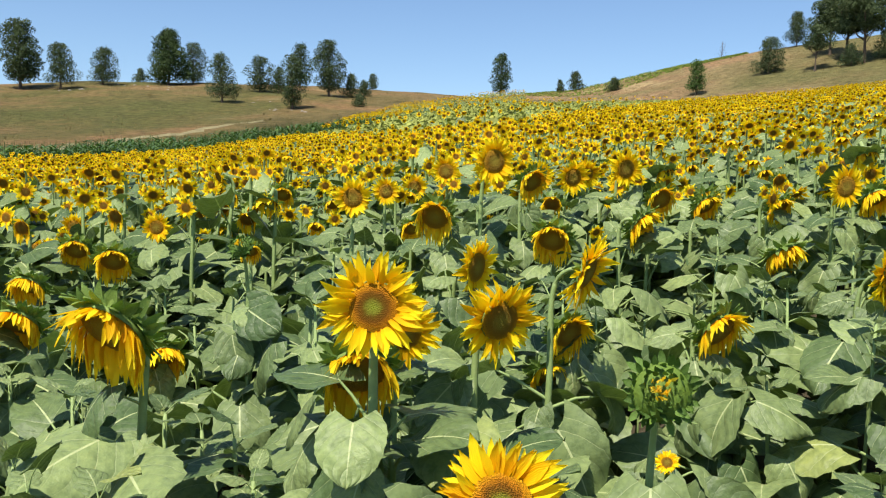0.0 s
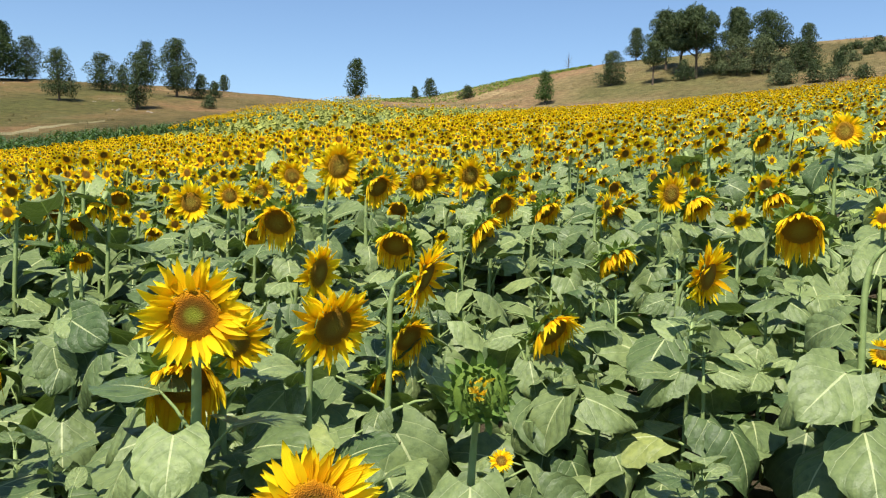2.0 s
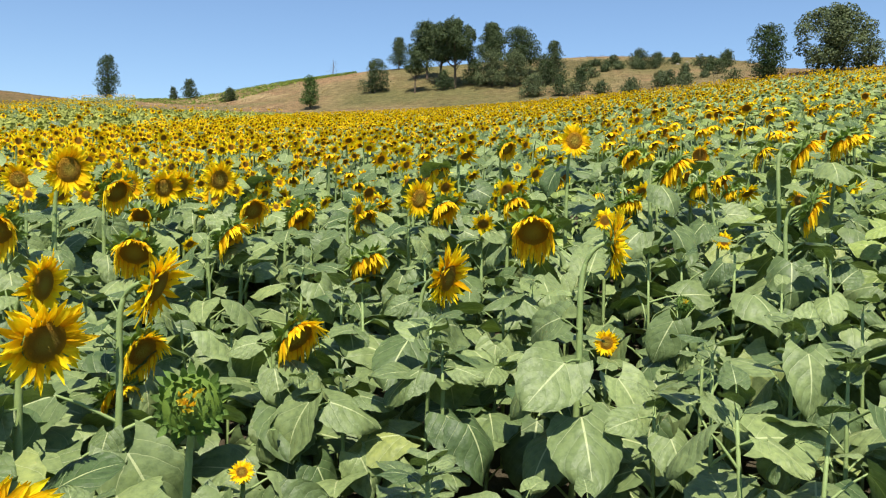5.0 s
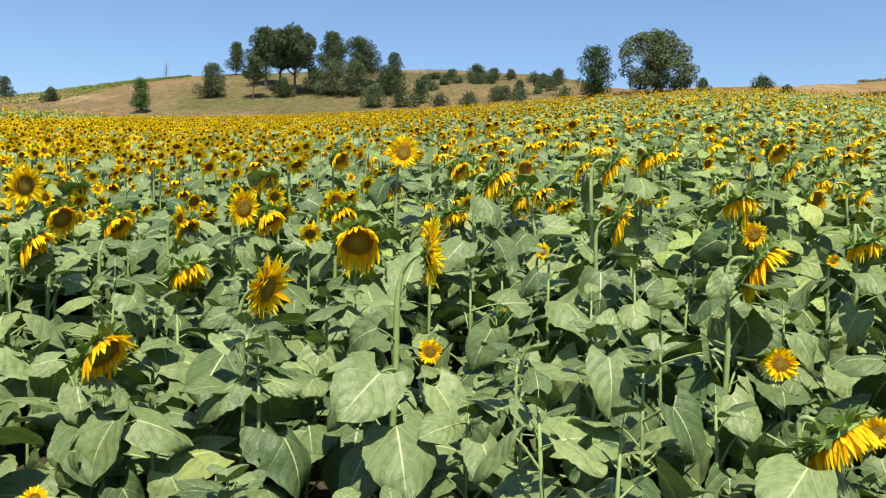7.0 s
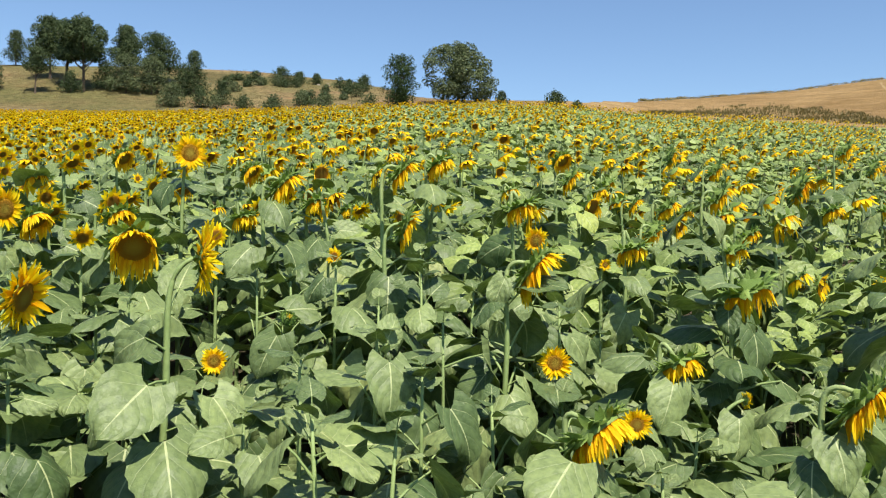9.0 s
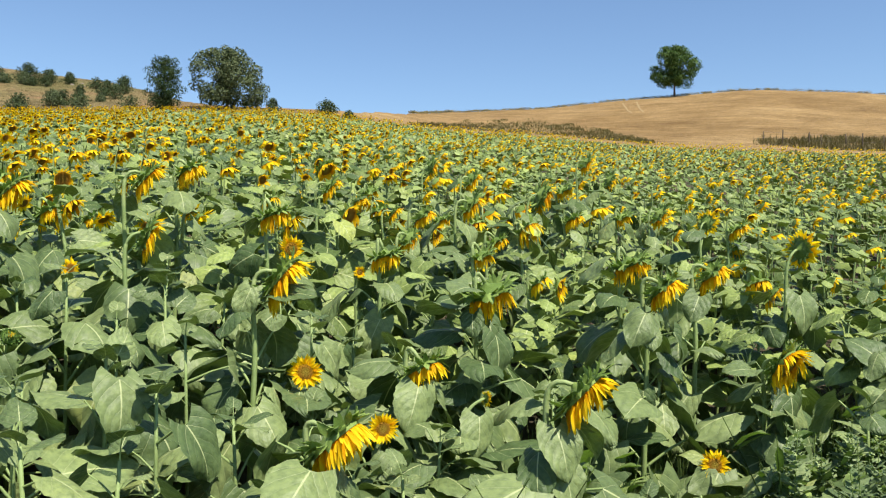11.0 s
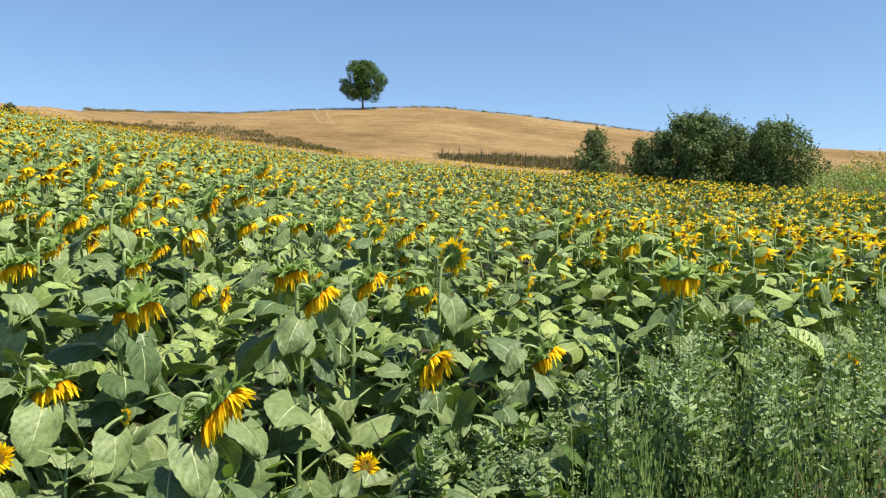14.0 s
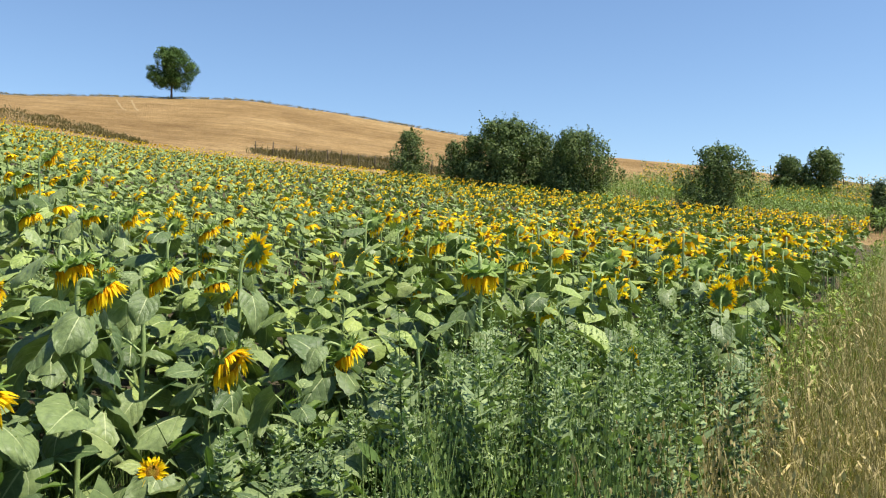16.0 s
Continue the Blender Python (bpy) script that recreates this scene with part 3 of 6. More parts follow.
def head_low(seed, kind, petals, detail, n, full=False, nod=0):
    """A whole flower head of radius 1 in one Geo; materials: 0 petal, 1 disc, 2 green."""
    rng = np.random.default_rng(seed)
    g = Geo()
    dr = 0.38 if kind == "open" else 0.50
    if kind == "open" or not detail:
        for a, le, w, ri, cu in petal_specs(rng, petals):
            ri, cu = (ri * 0.8 + 0.35, 0.4) if kind != "open" else (ri + rng.uniform(-0.4, 0.55), cu)
            petal(g, rng, dr * 0.93, a, le * rng.uniform(0.85, 1.15), w * 36 / petals * 0.85, ri, cu, detail, 0)
    else:
        for i in range(petals):
            hung_petal(g, rng, dr * 0.93, (i + rng.uniform(-0.4, 0.4)) / petals * 2 * math.pi, rng.uniform(0.44, 0.74), rng.uniform(0.14, 0.22) * 32 / petals * 0.85, nod, detail, 0)
    g.join(disc_geo(dr, n, 2 if detail else 1), None, (0, 0, 0), [1])
    if full:
        g.join(back_geo(dr, 8), None, (0, 0, 0), [2])
        g.join(bracts_geo(rng, dr, 17, 0.40, 1, 0, (-1.0, 0.4)), None, (0, 0, 0), [2])
    elif kind != "open":
        t = np.arange(6) / 6 * 2 * math.pi
        g.add([*[(dr * math.cos(a), dr * math.sin(a), -0.03) for a in t], (0, 0, -0.42 * dr)], [(k, 6, (k + 1) % 6) for k in range(6)], None, 2)
    return g


def facing(az, nod):
    """Turn of a head: its +z looks to the bearing az and down by nod degrees."""
    a, d = math.radians(az), math.radians(nod)
    f = np.array((math.sin(a) * math.cos(d), math.cos(a) * math.cos(d), -math.sin(d)))
    side = np.array((math.cos(a), -math.sin(a), 0.0))
    return np.stack([side, np.cross(f, side), f], 1)


def stem_path(base, head, f, sink, steps=12):
    """From the ground up to the back of the head, whose facing is f: straight, then bowed over at the neck."""
    end = head - f * sink
    level = math.hypot(f[0], f[1])
    way = f + np.array((0, 0, 0.55 * level))
    way /= np.linalg.norm(way)
    tall = end[2] - base[2]
    knee = base + np.array(((end[0] - base[0]) * 0.25, (end[1] - base[1]) * 0.25, tall * 0.66))
    c1 = knee + np.array((0, 0, tall * 0.22 + 0.10 * (1 - level)))
    c2 = end - way * (0.12 + 0.16 * (1 - level))
    pts = [base, base + (knee - base) * 0.4, base + (knee - base) * 0.75]
    for q in np.linspace(0, 1, steps):
        pts.append((1 - q) ** 3 * knee + 3 * q * (1 - q) ** 2 * c1 + 3 * q * q * (1 - q) * c2 + q ** 3 * end)
    return np.array(pts)


def part(name, me, parent, m=None, label=""):
    ob = new(name, me)
    ob.parent = parent
    if m is not None:
        ob.matrix_basis = m
    return tagged(ob, label)


# ---- ground ----
rad = np.concatenate([[0.004], np.geomspace(0.6, 60, 60), np.linspace(61, 175, 76), np.geomspace(180, 2600, 16)])
ang = np.radians(np.concatenate([np.arange(-180, -40, 3.0), np.arange(-40, 130, 0.75), np.arange(130, 180, 3.0)]))
gx = EYE_X + rad[:, None] * np.sin(ang)[None]
gy = EYE_Y + rad[:, None] * np.cos(ang)[None]
gz = ground_z(gx, gy)
na = len(ang)
idx = np.arange(len(rad) * na).reshape(len(rad), na)
a_, b_ = idx[:-1], np.roll(idx, -1, 1)[:-1]
c_, d_ = np.roll(idx, -1, 1)[1:], idx[1:]
tris = np.concatenate([np.stack([a_, c_, b_], -1).reshape(-1, 3), np.stack([a_, d_, c_], -1).reshape(-1, 3)])
gv = np.stack([gx, gy, gz], -1).reshape(-1, 3)
mid = gv[tris].mean(1)
maz, mr = bearing(mid[:, 0], mid[:, 1])
medge = edge_r(maz)
region = np.full(len(tris), 1)
region[(mr < medge + 1.0)] = 0
region[(region == 1) & (maz > 3)] = 4
region[(maz > 53) & (mr > medge + 6) & (maz < 135)] = 2
strip = mr - medge - np.interp(maz, [-27, -23, -18, -15], [27, 30, 34, 36])
region[(maz > -29) & (maz < -14) & (strip > 0) & (strip < np.interp(maz, [-29, -24, -14], [1.2, 2.2, 1.2]))] = 5
region[(off_line(mid[:, 0], mid[:, 1]) < 0.55) & (mr < 75)] = 3
ground = new("ground", mesh_from("ground", gv, tris, gv[:, :2] * 0.1, region, [M_SOIL, M_HILL, M_STUBBLE, M_TRACK, M_HILL_STRAW, M_VERGE]))
tagged(ground, "rolling farmland with bare field soil, dry pasture and straw stubble", "ground", kind="structure")

# ---- sunflowers near the path ----
LEAF_ME = [leaf_geo(100 + i, i >= 5, 2).mesh("leaf", [M_LEAF, M_STEM]) for i in range(10)]
PLANTED, SHOWN = [], []


def head_meshes(seed, kind, green, nod=0):
    rng = np.random.default_rng(seed)
    dr = DISC_R[kind]
    ring = Geo()
    if kind == "open":
        for s in petal_specs(rng, 52):
            petal(ring, rng, dr * 0.93, *s)
    else:
        for i in range(110):
            hung_petal(ring, rng, dr * rng.uniform(0.84, 0.99), (i + rng.uniform(-0.4, 0.4)) / 110 * 2 * math.pi, rng.uniform(0.38, 0.74), rng.uniform(0.08, 0.15), nod)
    disc = disc_geo(dr, 24, 7, 0.14 if kind == "open" else 0.10)
    return (ring.mesh("petal_ring", [M_PETAL if kind == "open" else M_PETAL_OLD]), disc.mesh("disc", [M_DISC_GREEN if green else M_DISC]), back_geo(dr).mesh("back", [M_BRACT]), (bracts_geo(rng, dr, 34, 0.27) if kind == "open" else bracts_geo(rng, dr, 46, 0.40, 2, 0, (-0.9, 0.5))).mesh("calyx", [M_BRACT]))


HEADS = {"open": [head_meshes(200 + i, "open", False) for i in range(4)], "wilted": [head_meshes(220 + i, "wilted", False, 20 + 10 * i) for i in range(6)], "young": [head_meshes(240 + i, "open", True) for i in range(2)]}
HUNG_ME = []
for i in range(6):
    rng = np.random.default_rng(220 + i)
    loose = []
    for k in range(96):
        g = Geo()
        hung_petal(g, rng, DISC_R["wilted"] * rng.uniform(0.84, 0.99), (k + rng.uniform(-0.4, 0.4)) / 96 * 2 * math.pi, rng.uniform(0.38, 0.74), rng.uniform(0.09, 0.16), 20 + 10 * i)
        loose.append(g.mesh("petal", [M_PETAL_OLD]))
    HUNG_ME.append(loose)
PETAL_ME = []
for i in range(12):
    rng = np.random.default_rng(300 + i)
    g = Geo()
    petal(g, rng, 0.40, 0.0, rng.uniform(0.44, 0.68), rng.uniform(0.12, 0.20), (0.34 if i % 2 else -0.02) + rng.uniform(-0.25, 0.25), rng.uniform(-0.7, 0.35))
    PETAL_ME.append(g.mesh("petal", [M_PETAL]))
rng = np.random.default_rng(310)
g = bracts_geo(rng, 0.66, 24, 0.36, 2, 0, (-0.3, 0.5))
g.join(bracts_geo(rng, 0.64, 24, 0.32, 2, 0, (0.5, 1.1)), None, (0, 0, 0.16))
g.join(bracts_geo(rng, 0.52, 20, 0.30, 2, 0, (0.9, 1.5)), None, (0, 0, 0.30))
g.join(bracts_geo(rng, 0.38, 16, 0.28, 2, 0, (1.1, 1.8)), None, (0, 0, 0.40))
g.join(disc_geo(0.68, 18, 4, 0.5, 0.0), None, (0, 0, 0))
BUD_BRACTS = g.mesh("calyx", [M_BUD])
BUD_BACK = back_geo(0.66).mesh("back", [M_BUD])
g = Geo()
for i in range(34):
    petal(g, rng, rng.uniform(0.02, 0.20), rng.uniform(0, 6.28), rng.uniform(0.18, 0.32), 0.06, rng.uniform(1.1, 1.7), rng.uniform(-0.4, 0.6))
BUD_PETALS = g.mesh("petal_ring", [M_BUD_PETAL])
# leaves lean towards the sun: the level axis about which they tip
TO_SUN = Vector((0, 0, 1)).cross(SUN_DIR).normalized()

def clear_of_heads(p, size, own):
    """Whether a leaf at p leaves free the flowers that show over or between the plants."""
    q = np.clip((bearing(SEEN[:, 0], SEEN[:, 1])[0] - 2) / 90, 0, 1)[:, None]
    eye = np.array((0.10, -0.12, 1.675)) * (1 - q) + np.array((0.69, -0.53, 1.66)) * q
    way = SEEN[:, :3] - eye
    far = np.linalg.norm(way, axis=1)
    way /= far[:, None]
    t = ((p - eye) * way).sum(1)
    miss = np.linalg.norm(p - eye - way * t[:, None], axis=1)
    other = np.hypot(SEEN[:, 0] - own[0], SEEN[:, 1] - own[1]) > 0.01
    room = np.where(other, np.where(far < 4.5, 0.115, 0.075) * size + 0.36 * SEEN[:, 3], 0.07 * size + 0.24 * SEEN[:, 3])
    return not ((t > 0) & (t < far - 0.06) & (miss < room)).any()


LABELS = {"open": "sunflower with an open yellow head and broad green leaves", "young": "sunflower with an open yellow head and green-centred disc", "wilted": "sunflower with a nodding head and drooping yellow petals", "bud": "sunflower with a half-open green bud", None: "leafy green sunflower plant without an open flower"}


def sunflower(x, y, z, dia, az, nod, kind="open", leaves=13, single=False, base=None, hang=None, seed=None):
    """One plant whose flower head has its centre at x, y, z; kind None: a plant with leaves alone, x, y, z its top."""
    seed = len(PLANTED) + 1000 if seed is None else seed
    rng = np.random.default_rng(seed)
    f = facing(az, nod)[:, 2]
    head = np.array((x, y, z))
    r = dia / 2 * {"wilted": 1.15, "open": 1.05}.get(kind, 1.0)
    if base is None:
        off = 0.11 + 0.06 * max(0.0, math.sin(math.radians(nod))) + 0.3 * r
        base = (x - f[0] * off + rng.uniform(-0.02, 0.02), y - f[1] * off + rng.uniform(-0.02, 0.02))
    bz = float(ground_z(base[0], base[1]))
    root = new("sunflower")
    root.location = (base[0], base[1], bz)
    text = LABELS[kind]
    if kind == "open" and dia < 0.18:
        text = "small sunflower with a little open yellow head low among leaves"
    elif kind == "wilted" and nod >= 60:
        text = "sunflower with its heavy yellow head hanging face down"
    tagged(root, text, "sunflower", "sunflowers in the field")
    PLANTED.append((base[0], base[1]))
    o = np.array((base[0], base[1], bz))
    if kind is not None:
        SHOWN.append((x, y, z))
    if kind is None:
        pts = [np.array((0, 0, -0.02)), *[(head - o) * np.array((1, 1, q)) * np.array((q, q, 1)) for q in (0.35, 0.7, 1.0)]]
    else:
        pts = stem_path(np.array((0, 0, -0.02)), head - o, f, r * (0.30 if kind != "bud" else 0.5))
    height = pts[-1][2] if kind is None else max(p[2] for p in pts)
    thick = 0.0088 + 0.0027 * min(height, 1.6) if kind is not None else 0.009
    if kind == "bud":
        thick *= 0.72
    g = Geo()
    rr = np.interp(np.linspace(0, 1, len(pts)), [0, 0.5, 1], [thick * 1.2, thick, thick * 0.66])
    tube(g, pts, rr, 7)
    part("stem", g.mesh("stem", [M_STEM]), root)
    if kind == "wilted" and nod >= 30:
        g = Geo()
        tube(g, pts[-8:], np.array(rr[-8:]) * np.linspace(1.03, 1.22, 8), 7)
        part("neck", g.mesh("neck", [M_NECK]), root, None, "pale arched neck")
    if hang is None:
        hang = float(np.interp(bearing(x, y)[0], [-12, 4, 14, 28, 65], [0.28, 0.36, 0.50, 0.56, 0.80]))
    if kind is not None and math.hypot(x - EYE_X, y - EYE_Y) < 5.0:
        leaves += 5
    away = math.hypot(x - EYE_X, y - EYE_Y)
    lean = float(np.interp(away, [2.0, 3.0], [4, 20])) if bearing(x, y)[0] < 24 else 8
    turn = rng.uniform(0, 360)
    low = 0.22 if height > 0.7 else 0.12
    for i in range(leaves):
        q = low + (0.93 - low) * (i + rng.uniform(0.1, 0.9)) / leaves
        size = (0.80 + 0.5 * math.sin(math.pi * min(1, q * 0.95 + 0.1))) * rng.uniform(0.70, 1.24)
        if q > 0.88:
            size *= 0.8
        limp = rng.random() < hang
        me = LEAF_ME[int(rng.integers(5, 10)) if limp else int(rng.integers(0, 5))]
        size *= (1.12 if limp else 1.0) * (float(np.interp(away, [1.8, 2.4, 4.0], [0.68, 0.80, 1.0])) if kind is None else 1.0)
        turn += 137.5 + rng.uniform(-18, 18)
        if kind is not None and q > 0.86 and math.cos(math.radians(turn) + math.radians(az)) > 0.35:
            continue
        zz = q * height
        px = np.interp(zz, [p[2] for p in pts[:8]], [p[0] for p in pts[:8]])
        py = np.interp(zz, [p[2] for p in pts[:8]], [p[1] for p in pts[:8]])
        m = Matrix.Translation((px, py, zz)) @ Matrix.Rotation(radians(rng.normal(lean, 20)), 4, TO_SUN) @ pose(0, 0, 0, rng.uniform(-10, 8), rng.uniform(-14, 14), turn) @ Matrix.Scale(size, 4)
        if not all(clear_of_heads(np.array(m @ Vector(q)) + o, size, (x, y)) for q in ((0, 0.18, 0.05), (0, 0.27, -0.03))):
            continue
        part("leaf", me, root, m)
    if kind is not None and math.hypot(x - EYE_X, y - EYE_Y) < 5.0:
        for q in (0.52, 0.66, 0.78):
            zz = q * height
            m = Matrix.Translation((np.interp(zz, [p[2] for p in pts[:8]], [p[0] for p in pts[:8]]), np.interp(zz, [p[2] for p in pts[:8]], [p[1] for p in pts[:8]]), zz)) @ pose(0, 0, 0, rng.uniform(-20, 0), rng.uniform(-12, 12), 180 - SUN_AZ + rng.uniform(-65, 65) + 180) @ Matrix.Scale(rng.uniform(0.72, 1.0), 4)
            if all(clear_of_heads(np.array(m @ Vector(p)) + o, 0.8, (x, y)) for p in ((0, 0.18, 0.05), (0, 0.27, -0.03))):
                part("leaf", LEAF_ME[int(rng.integers(5, 10))], root, m)
    if kind is None:
        for k in range(4):
            turn += 137.5
            part("leaf", LEAF_ME[int(rng.integers(0, 5))], root, Matrix.Translation(pts[-1] - np.array((0, 0, 0.03 * k))) @ pose(0, 0, 0, rng.uniform(5, 40), 0, turn) @ Matrix.Scale(rng.uniform(0.30, 0.55), 4))
        return root
    rot = facing(az, nod)
    if kind != "wilted":
        rot = rot @ turn_z(rng.uniform(0, 6.28))[0]
    m = Matrix.Translation(head - o) @ Matrix([list(row) for row in rot]).to_4x4() @ Matrix.Scale(r, 4)
    if kind == "bud":
        hd = part("flower_head", BUD_BACK, root, m, "green bud")
        part("calyx", BUD_BRACTS, hd)
        part("petal_ring", BUD_PETALS, hd, Matrix.Translation((0, 0, 0.46)) @ Matrix.Scale(1.4, 4), "yellow petals breaking out")
        return root
    which = int(rng.integers(0, len(HEADS[kind]))) if kind != "wilted" else int(np.clip(round((nod - 20) / 10), 0, 5))
    ring, disc, back, bract = HEADS[kind][which]
    hd = part("flower_head", back, root, m, "green back of the flower head")
    part("disc", disc, hd, Matrix.Translation((0, 0, 0.004)), "brown seed disc" if kind != "young" else "brown seed disc with a green centre")
    part("calyx", bract, hd)
    reach = math.hypot(x - EYE_X, y - EYE_Y)
    if kind == "wilted" and reach < 4.0:
        for me in HUNG_ME[which]:
            part("petal", me, hd)
    elif kind != "wilted" and (reach < 4.2 or (single and reach < 6.0)):
        for i in range(72):
            a = (i + rng.uniform(-0.4, 0.4)) / 72 * 360
            part("petal", PETAL_ME[int(rng.integers(0, 12))], hd, pose(0, 0, -0.02 * (i % 3), rng.uniform(-11, 11), rng.uniform(-9, 9), a) @ Matrix.Scale(rng.uniform(0.86, 1.1), 4))
    else:
        part("petal_ring", ring, hd, None, "yellow petals")
    return root


# heads that stand out, from the bearing of the first view round to the track
CALLS = []


def head_at(*place, **more):
    CALLS.append((place, more))


head_at(-0.15, 1.79, 1.44, 0.262, 174, 2, "young", single=True, leaves=10)
head_at(-0.11, 2.20, 1.315, 0.205, 160, 15, "open", single=True, leaves=9)
head_at(-0.215, 2.05, 1.235, 0.255, 165, 35, "wilted", leaves=8)
head_at(0.16, 2.43, 1.33, 0.265, 150, 14, "open", single=True)
head_at(0.45, 1.53, 1.32, 0.172, 188, -15, "bud", leaves=9)
head_at(0.13, 1.20, 1.20, 0.24, 172, -22, "young", single=True, leaves=8)
head_at(1.12, 3.48, 1.17, 0.280, 148, 34, "wilted")
head_at(1.87, 3.56, 1.42, 0.310, 142, 12, "open", single=True)
head_at(2.70, 4.22, 1.64, 0.350, 207, 36, "wilted")
head_at(0.18, 5.02, 1.95, 0.310, 152, 5, "open")
head_at(-0.64, 4.77, 1.71, 0.245, 175, 8, "open")
head_at(-0.63, 6.47, 1.78, 0.240, 172, 8, "open")
head_at(-0.17, 6.57, 1.95, 0.260, 185, 12, "open")
head_at(-0.16, 4.79, 1.61, 0.290, 190, 30, "wilted")
head_at(0.09, 4.10, 1.37, 0.320, 122, 8, "open")
head_at(0.51, 4.65, 1.50, 0.290, 192, 38, "wilted")
head_at(0.51, 3.11, 1.43, 0.300, 118, 22, "open", single=True)
head_at(0.47, 3.34, 1.16, 0.22, 150, 25, "wilted")
head_at(0.40, 3.38, 0.98, 0.22, 165, 45, "wilted", leaves=7)
head_at(0.77, 6.00, 1.90, 0.270, 162, 15, "open")
head_at(1.15, 6.03, 1.97, 0.290, 158, 12, "open")
head_at(0.95, 6.70, 1.95, 0.270, 160, 25, "open")
head_at(1.29, 5.50, 1.75, 0.250, 165, 30, "wilted")
head_at(1.04, 4.84, 1.59, 0.270, 125, 38, "wilted")
head_at(0.45, 5.60, 1.85, 0.260, 150, 30, "wilted")
head_at(0.55, 6.40, 1.92, 0.270, 170, 10, "open")
head_at(1.97, 6.92, 1.77, 0.300, 165, 40, "wilted")
head_at(1.80, 6.30, 1.72, 0.270, 150, 42, "wilted")
head_at(2.38, 5.25, 1.85, 0.280, 165, 8, "open")
head_at(2.58, 5.30, 1.78, 0.270, 160, 48, "wilted")
head_at(1.95, 5.09, 1.43, 0.320, 140, 58, "wilted")
head_at(2.15, 5.75, 1.72, 0.230, 160, 45, "wilted")
head_at(-2.02, 5.35, 1.49, 0.200, 165, 5, "open")
head_at(-2.21, 6.69, 1.54, 0.270, 175, 30, "wilted")
head_at(-1.94, 7.49, 1.57, 0.280, 165, 40, "wilted")
head_at(-0.94, 2.20, 1.30, 0.330, 203, 42, "wilted")
head_at(-1.29, 3.49, 0.98, 0.280, 140, 48, "wilted")
head_at(-1.95, 3.10, 1.28, 0.250, 170, 45, "wilted")
head_at(-1.98, 4.60, 1.32, 0.260, 165, 40, "wilted")
head_at(-0.87, 3.25, 1.49, 0.120, 180, -25, "bud")
head_at(-1.35, 5.20, 1.36, 0.180, 160, 45, "wilted")
head_at(-0.40, 6.10, 1.50, 0.200, 165, 35, "wilted")
head_at(-0.55, 7.60, 1.62, 0.110, 180, -20, "bud")
head_at(0.78, 2.87, 0.78, 0.090, 195, -30, "open", leaves=7)
head_at(3.87, 5.67, 2.36, 0.290, 195, 3, "open")
head_at(4.66, 8.37, 2.54, 0.270, 170, 35, "wilted")
head_at(3.82, 4.37, 2.06, 0.310, 135, 45, "wilted")
head_at(4.55, 4.95, 1.99, 0.290, 150, 62, "wilted")
head_at(3.13, 5.28, 1.83, 0.260, 170, 55, "wilted")
head_at(2.19, 2.64, 1.61, 0.280, 128, 2, "open", single=True)
head_at(3.10, 4.03, 0.99, 0.170, 205, 0, "open", leaves=7)
head_at(3.14, 3.39, 1.28, 0.110, 200, -30, "bud")
head_at(5.10, 6.65, 2.35, 0.260, 165, 40, "wilted")
head_at(3.93, 5.00, 1.85, 0.240, 160, 72, "wilted")
head_at(5.58, 5.78, 1.99, 0.250, 160, 62, "wilted")
head_at(3.90, 3.29, 1.79, 0.250, 130, 22, "wilted")
head_at(4.85, 3.19, 1.94, 0.280, 150, 70, "wilted")
head_at(4.31, 3.76, 2.16, 0.270, 130, 42, "wilted")
head_at(3.78, 2.26, 1.57, 0.320, 150, 38, "wilted")
head_at(5.09, 3.24, 1.73, 0.200, 205, 10, "open")
head_at(3.02, 1.40, 1.02, 0.310, 165, 48, "wilted")
head_at(3.71, 1.64, 0.92, 0.145, 222, 0, "open", leaves=7, single=True)
head_at(5.21, 2.57, 1.68, 0.260, 150, 75, "wilted")
head_at(6.88, 4.21, 2.32, 0.280, 132, 42, "wilted")
head_at(4.92, 4.00, 2.27, 0.260, 150, 60, "wilted")
head_at(5.11, 2.70, 1.58, 0.085, 215, 0, "open", leaves=7)
head_at(4.02, 1.61, 1.15, 0.260, 180, 62, "wilted")
head_at(4.81, 1.64, 1.48, 0.340, 120, 66, "wilted")
head_at(6.79, 3.18, 2.03, 0.260, 140, 52, "wilted")
head_at(7.40, 2.34, 2.22, 0.290, 130, 22, "wilted")
head_at(7.15, 2.90, 2.14, 0.300, 135, 42, "wilted")
head_at(4.23, 1.38, 1.00, 0.090, 130, 10, "open", leaves=7)
head_at(3.95, 2.25, 1.10, 0.175, 228, -2, "open", leaves=8, single=True)
head_at(3.56, 0.67, 1.17, 0.290, 172, 42, "wilted", leaves=9)
head_at(5.25, 0.14, 1.13, 0.290, 205, 32, "wilted")
head_at(6.01, -0.46, 1.12, 0.300, 178, 48, "wilted")
head_at(4.92, 0.44, 0.65, 0.150, 255, -5, "open", leaves=6, single=True)
head_at(4.98, 0.71, 1.52, 0.260, 172, 50, "wilted")
head_at(5.75, 0.61, 1.59, 0.260, 160, 50, "wilted")
head_at(8.88, 0.98, 1.29, 0.250, 140, 70, "wilted")
head_at(6.75, 0.20, 1.75, 0.300, 128, 3, "open", single=True)
head_at(9.27, -0.55, 1.70, 0.220, 135, 15, "open")
head_at(5.75, 1.11, 1.64, 0.290, 150, 70, "wilted")
head_at(8.55, -1.06, 1.48, 0.280, 130, 65, "wilted")
head_at(6.44, -1.35, 1.63, 0.340, 100, 72, "wilted")
head_at(11.28, 3.23, 2.95, 0.300, 140, 40, "wilted")
head_at(7.67, -3.61, 1.44, 0.290, 122, 0, "open")
